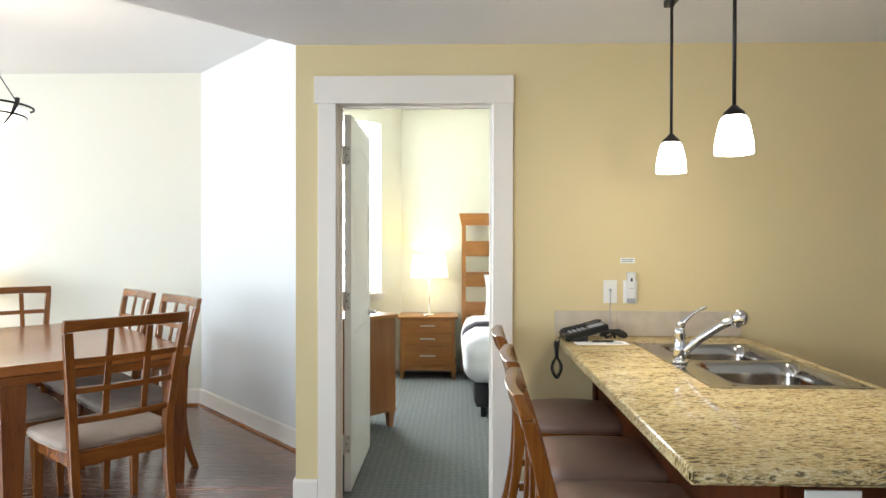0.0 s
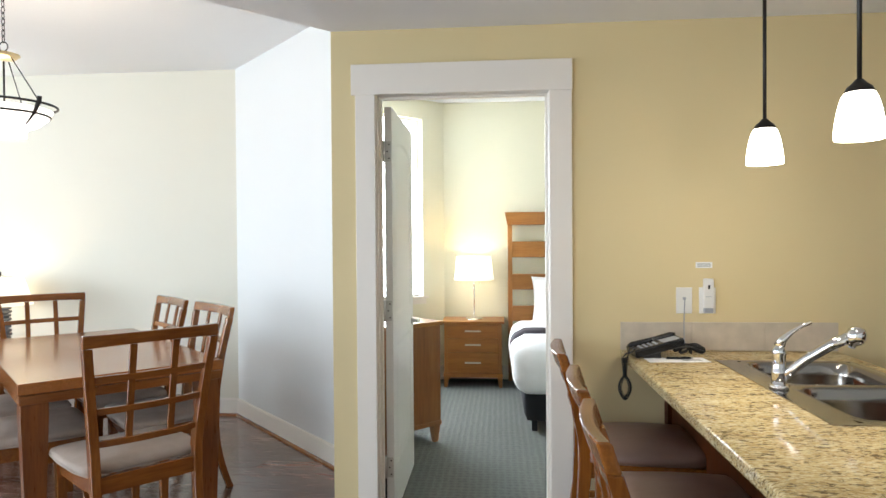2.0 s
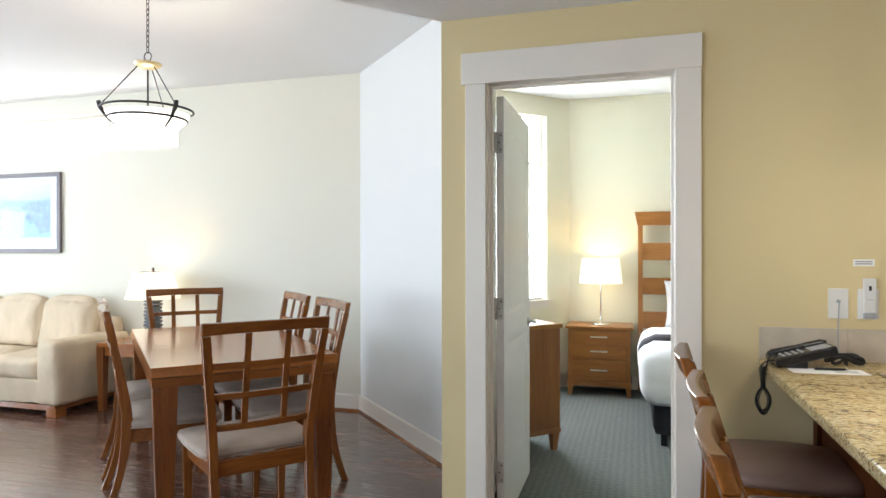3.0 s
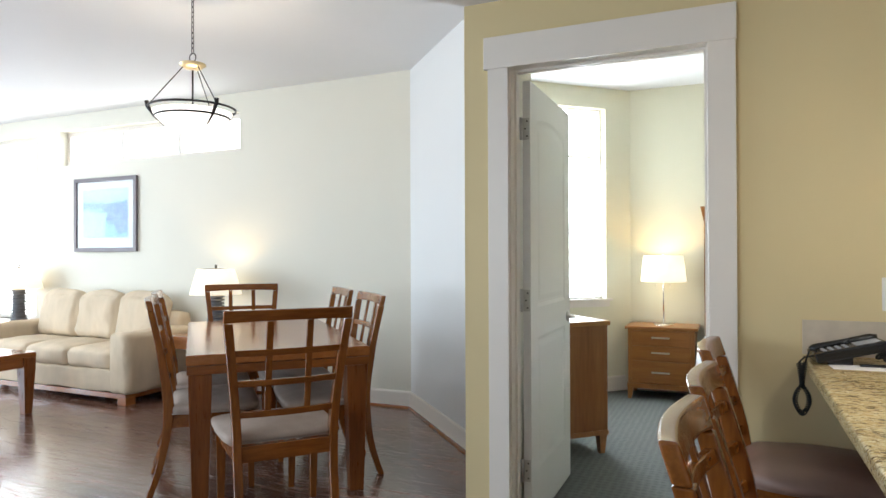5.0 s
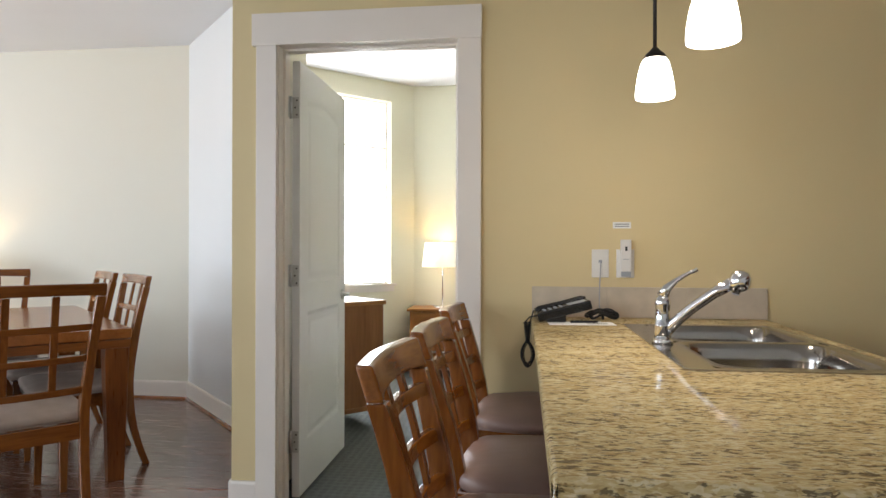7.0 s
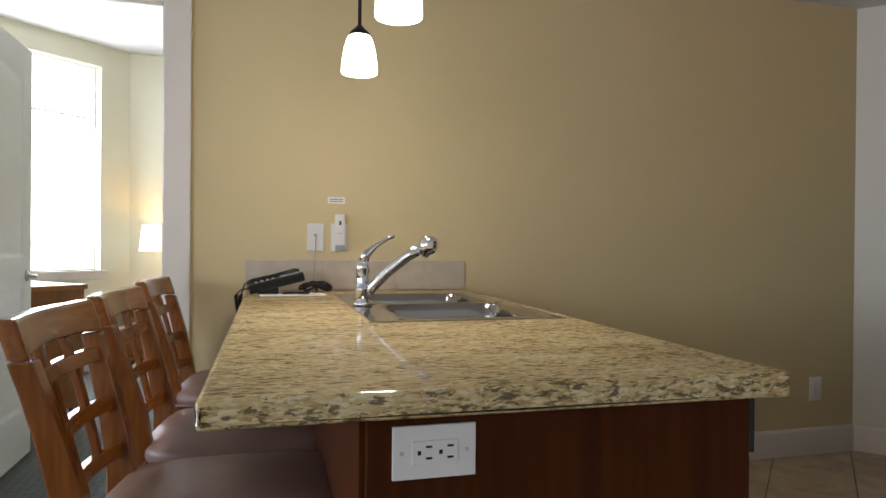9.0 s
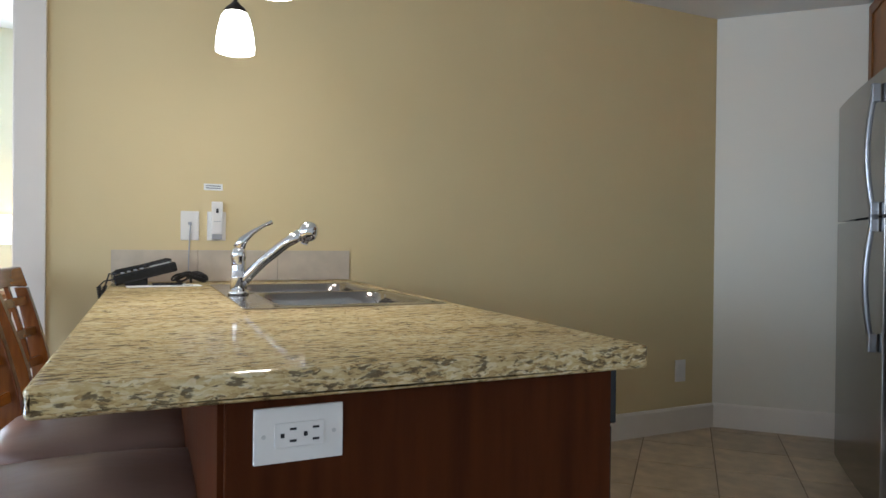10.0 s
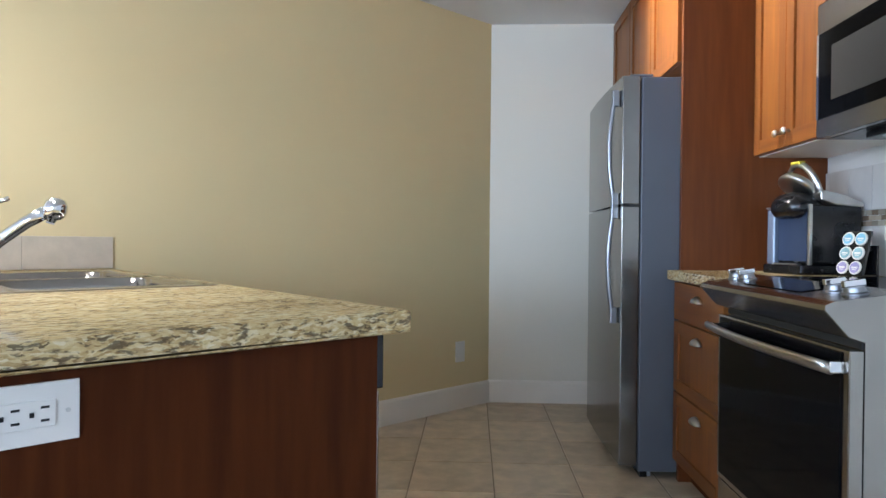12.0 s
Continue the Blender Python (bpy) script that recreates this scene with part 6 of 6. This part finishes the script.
def bed():
    ob = thing("bed", "made bed with white linen, dark runner and slatted honey-wood headboard", "bed", (0, 0, 0))
    hb = part("headboard_cap", bar([(1.16, 6.985, 1.56, 0.83, 0.03), (1.16, 6.975, 1.685, 0.855, 0.05)]), "oak", ob)
    for x in (0.355, 1.965):
        part("headboard_post", box(x - 0.022, x + 0.022, 6.965, 7.01, 0.0, 1.56), "oak_v", ob, bevel=0.003)
    for z0, z1 in ((1.235, 1.395), (0.915, 1.07), (0.60, 0.755)):
        part("headboard_slat", box(0.377, 1.943, 6.972, 7.0, z0, z1), "oak", ob, bevel=0.003)
    part("base", cushion(0.425, 1.90, 5.20, 6.95, 0.07, 0.34, 0.005, 8, 0.05), "bed_base", ob, "black fabric bed base", smooth=True)
    for x in (0.50, 1.82):
        for y in (5.27, 6.85):
            part("leg", box(x - 0.02, x + 0.02, y - 0.02, y + 0.02, 0.004, 0.09), "bed_base", ob)
    part("mattress", cushion(0.40, 1.92, 5.16, 6.95, 0.33, 0.60, 0.01, 8, 0.06), "sheet", ob, smooth=True)
    dv = part("duvet", cushion(0.345, 1.975, 5.10, 6.62, 0.285, 0.665, 0.02, 16, 0.13, 0.014, 5), "sheet", ob, "white duvet hanging over the side", smooth=True)
    rn = part("runner", cushion(0.338, 1.982, 5.55, 5.95, 0.44, 0.684, 0.016, 14, 0.13, 0.010, 5), "runner", ob, "dark woven bed runner", smooth=True)
    for i in range(2):
        p = part("pillow", pillow_mesh(0.37, 0.225, 0.10, 31 + i), "sheet", ob, "plump white pillow", smooth=True)
        p.matrix_local = pose(0.93 + i * 0.68, 6.80, 0.61, -12)
        q = part("pillow", pillow_mesh(0.37, 0.215, 0.10, 41 + i), "sheet", ob, smooth=True)
        q.matrix_local = pose(0.98 + i * 0.66, 6.68, 0.60, -22)
    return ob


bed()
area_light("daylight_bedroom_window", (-1.005, 6.545, 1.69), (1.0, 4.54, 1.3), 1.05, 1.66, 36, DAY)



# Unseen fixture, assumed from the warm glow on the upper cabinets.
def assumed_downlight():
    ob = thing("recessed_light", "unseen, assumed small round recessed ceiling light with a white trim ring", "ceiling light", (*uv(3.98, 0.36), 2.4))
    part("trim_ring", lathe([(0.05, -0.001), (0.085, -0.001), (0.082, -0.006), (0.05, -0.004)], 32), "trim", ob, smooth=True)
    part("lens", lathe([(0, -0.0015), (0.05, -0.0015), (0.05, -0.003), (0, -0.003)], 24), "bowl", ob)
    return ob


assumed_downlight()
# Spot of the assumed fixture, added to brighten the upper cabinet doors.
eyeball = spot_light("unseen_kitchen_downlight", (*uv(3.98, 0.36), 2.385), 150, (1.0, 0.88, 0.72), 96, 0.8, 0.05)
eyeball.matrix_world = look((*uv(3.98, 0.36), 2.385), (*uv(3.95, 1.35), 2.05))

# ---- floor boards and tiles ----


def floor_boards():
    """Boards along x, in rows, the nearest ones as pieces and the rest joined."""
    rnd = random.Random(4)
    width = 0.125
    poly = [(WEST, SOUTH), (1.05, SOUTH), (1.05, KY), (CORNER[0], KY), BEND, FAR, (WEST, FAR[1])]

    def right_end(y):
        if y <= KY:
            return 1.05
        if y <= BEND[1]:
            return BEND[0]
        return BEND[0] + (FAR[0] - BEND[0]) * min(1, (y - BEND[1]) / (FAR[1] - BEND[1]))

    shared = {}
    rest = bmesh.new()
    count = 0
    row = 0
    y = SOUTH
    while y < FAR[1] - 0.005:
        y1 = min(y + width, FAR[1])
        x = WEST - rnd.random() * 1.2
        end = min(right_end(y), right_end(y1))
        over = max(right_end(y), right_end(y1))
        while x < end:
            L = rnd.choice((0.9, 1.2, 1.5))
            a, b = max(x, WEST), min(x + L, end)
            full = a == x and b == x + L
            near = -5.4 < a and y > 1.6 and a > -5.6
            if b - a > 0.02:
                if near and full and count < 299 and y1 - y > width - 0.001:
                    key = L
                    if key not in shared:
                        shared[key] = part("plank", box(0.0004, L - 0.0004, 0.0004, width - 0.0004, -0.006, 0.0), "plank", floor_wood, bevel=0.0012, segs=1)
                        o = shared[key]
                    else:
                        o = new("plank", shared[key].data)
                        o.parent = floor_wood
                    o.matrix_local = pose(a, y, 0)
                    count += 1
                else:
                    box(a + 0.0004, b - 0.0004, y + 0.0004, y1 - 0.0004, -0.006, 0.0, rest)
            x += L
        if over - end > 0.01:
            # cut board ends along the slanted wall
            v = [rest.verts.new(p) for p in ((end, y + 0.0004, 0), (right_end(y), y + 0.0004, 0), (right_end(y1), y1 - 0.0004, 0), (end, y1 - 0.0004, 0))]
            v = v if (v[1].co - v[0].co).length > 1e-4 else [v[0], v[2], v[3]]
            rest.faces.new(v)
        y += width
        row += 1
    ob = part("cut_boards", rest, M["plank_rest"], floor_wood)
    tagged(ob, kind="stuff")


def island_wood(src, name):
    """The same boards with their tone drawn per joined piece."""
    m = src.copy()
    m.name = name
    t = m.node_tree
    info = [n for n in t.nodes if n.bl_idname == "ShaderNodeObjectInfo"][0]
    geo = t.nodes.new("ShaderNodeNewGeometry")
    for l in list(t.links):
        if l.from_node == info:
            to = l.to_socket
            t.links.remove(l)
            t.links.new(geo.outputs["Random Per Island"], to)
    return m


M["plank_rest"] = island_wood(M["plank"], "dark_floor_plank_joined")
floor_boards()


def floor_tiles():
    """Square tiles laid along the turned kitchen run."""
    s = 0.355
    x_lo = 1.05

    def inside(x, y):
        return x > x_lo + 0.0 and y < KY - 0.0 and (x + y) * R2 < 5.286 and (x - y) * R2 < 1.72

    shared = None
    rest = bmesh.new()
    for i in range(-6, 30):
        for j in range(-14, 14):
            u0, v0 = TU + (i - 10) * s, TV + (j - 5) * s
            cs = [uv(u0 + a * s, v0 + b * s) for a, b in ((0, 0), (1, 0), (1, 1), (0, 1))]
            ins = [inside(*c) for c in cs]
            if all(ins):
                if shared is None:
                    shared = part("tile", box(0.0025, s - 0.0025, -s + 0.0025, -0.0025, -0.006, 0.0), M["tile_piece"], floor_tile, bevel=0.0018, segs=1)
                    o = shared
                else:
                    o = new("tile", shared.data)
                    o.parent = floor_tile
                o.matrix_local = pose(*uv(u0, v0), 0, 0, 0, 45)
            elif any(ins):
                poly = clip([uv(u0 + a, v0 + b) for a, b in ((0.0025, 0.0025), (s - 0.0025, 0.0025), (s - 0.0025, s - 0.0025), (0.0025, s - 0.0025))], x_lo)
                if len(poly) > 2:
                    prism(poly, -0.006, 0.0, rest)
    ob = part("cut_tiles", rest, M["tile_rest"], floor_tile)
    tagged(ob, kind="stuff")


def clip(poly, x_lo):
    for nx, ny, c in ((-1, 0, -x_lo), (0, 1, KY), (R2, R2, 5.286), (R2, -R2, 1.72)):
        out = []
        for k in range(len(poly)):
            p, q = poly[k], poly[(k + 1) % len(poly)]
            dp, dq = nx * p[0] + ny * p[1] - c, nx * q[0] + ny * q[1] - c
            if dp <= 0:
                out.append(p)
            if dp * dq < 0:
                f = dp / (dp - dq)
                out.append((p[0] + f * (q[0] - p[0]), p[1] + f * (q[1] - p[1])))
        poly = out
        if len(poly) < 3:
            return []
    return poly


def toned(src, name, source):
    """A copy of a material whose brightness also varies from piece to piece."""
    m = src.copy()
    m.name = name
    t = m.node_tree
    b = t.nodes["Principled BSDF"]
    link = b.inputs["Base Color"].links[0]
    hsv = t.nodes.new("ShaderNodeHueSaturation")
    mr = t.nodes.new("ShaderNodeMapRange")
    mr.inputs[3].default_value, mr.inputs[4].default_value = 0.9, 1.1
    if source == "piece":
        t.links.new(t.nodes.new("ShaderNodeObjectInfo").outputs["Random"], mr.inputs[0])
    else:
        t.links.new(t.nodes.new("ShaderNodeNewGeometry").outputs["Random Per Island"], mr.inputs[0])
    t.links.new(mr.outputs[0], hsv.inputs["Value"])
    t.links.new(link.from_socket, hsv.inputs["Color"])
    t.links.new(hsv.outputs[0], b.inputs["Base Color"])
    return m


TU, TV = 4.485, 0.327
M["tile_piece"] = toned(M["tile"], "floor_tile_piece", "piece")
M["tile_rest"] = toned(M["tile"], "floor_tile_cut", "joined")
floor_tiles()
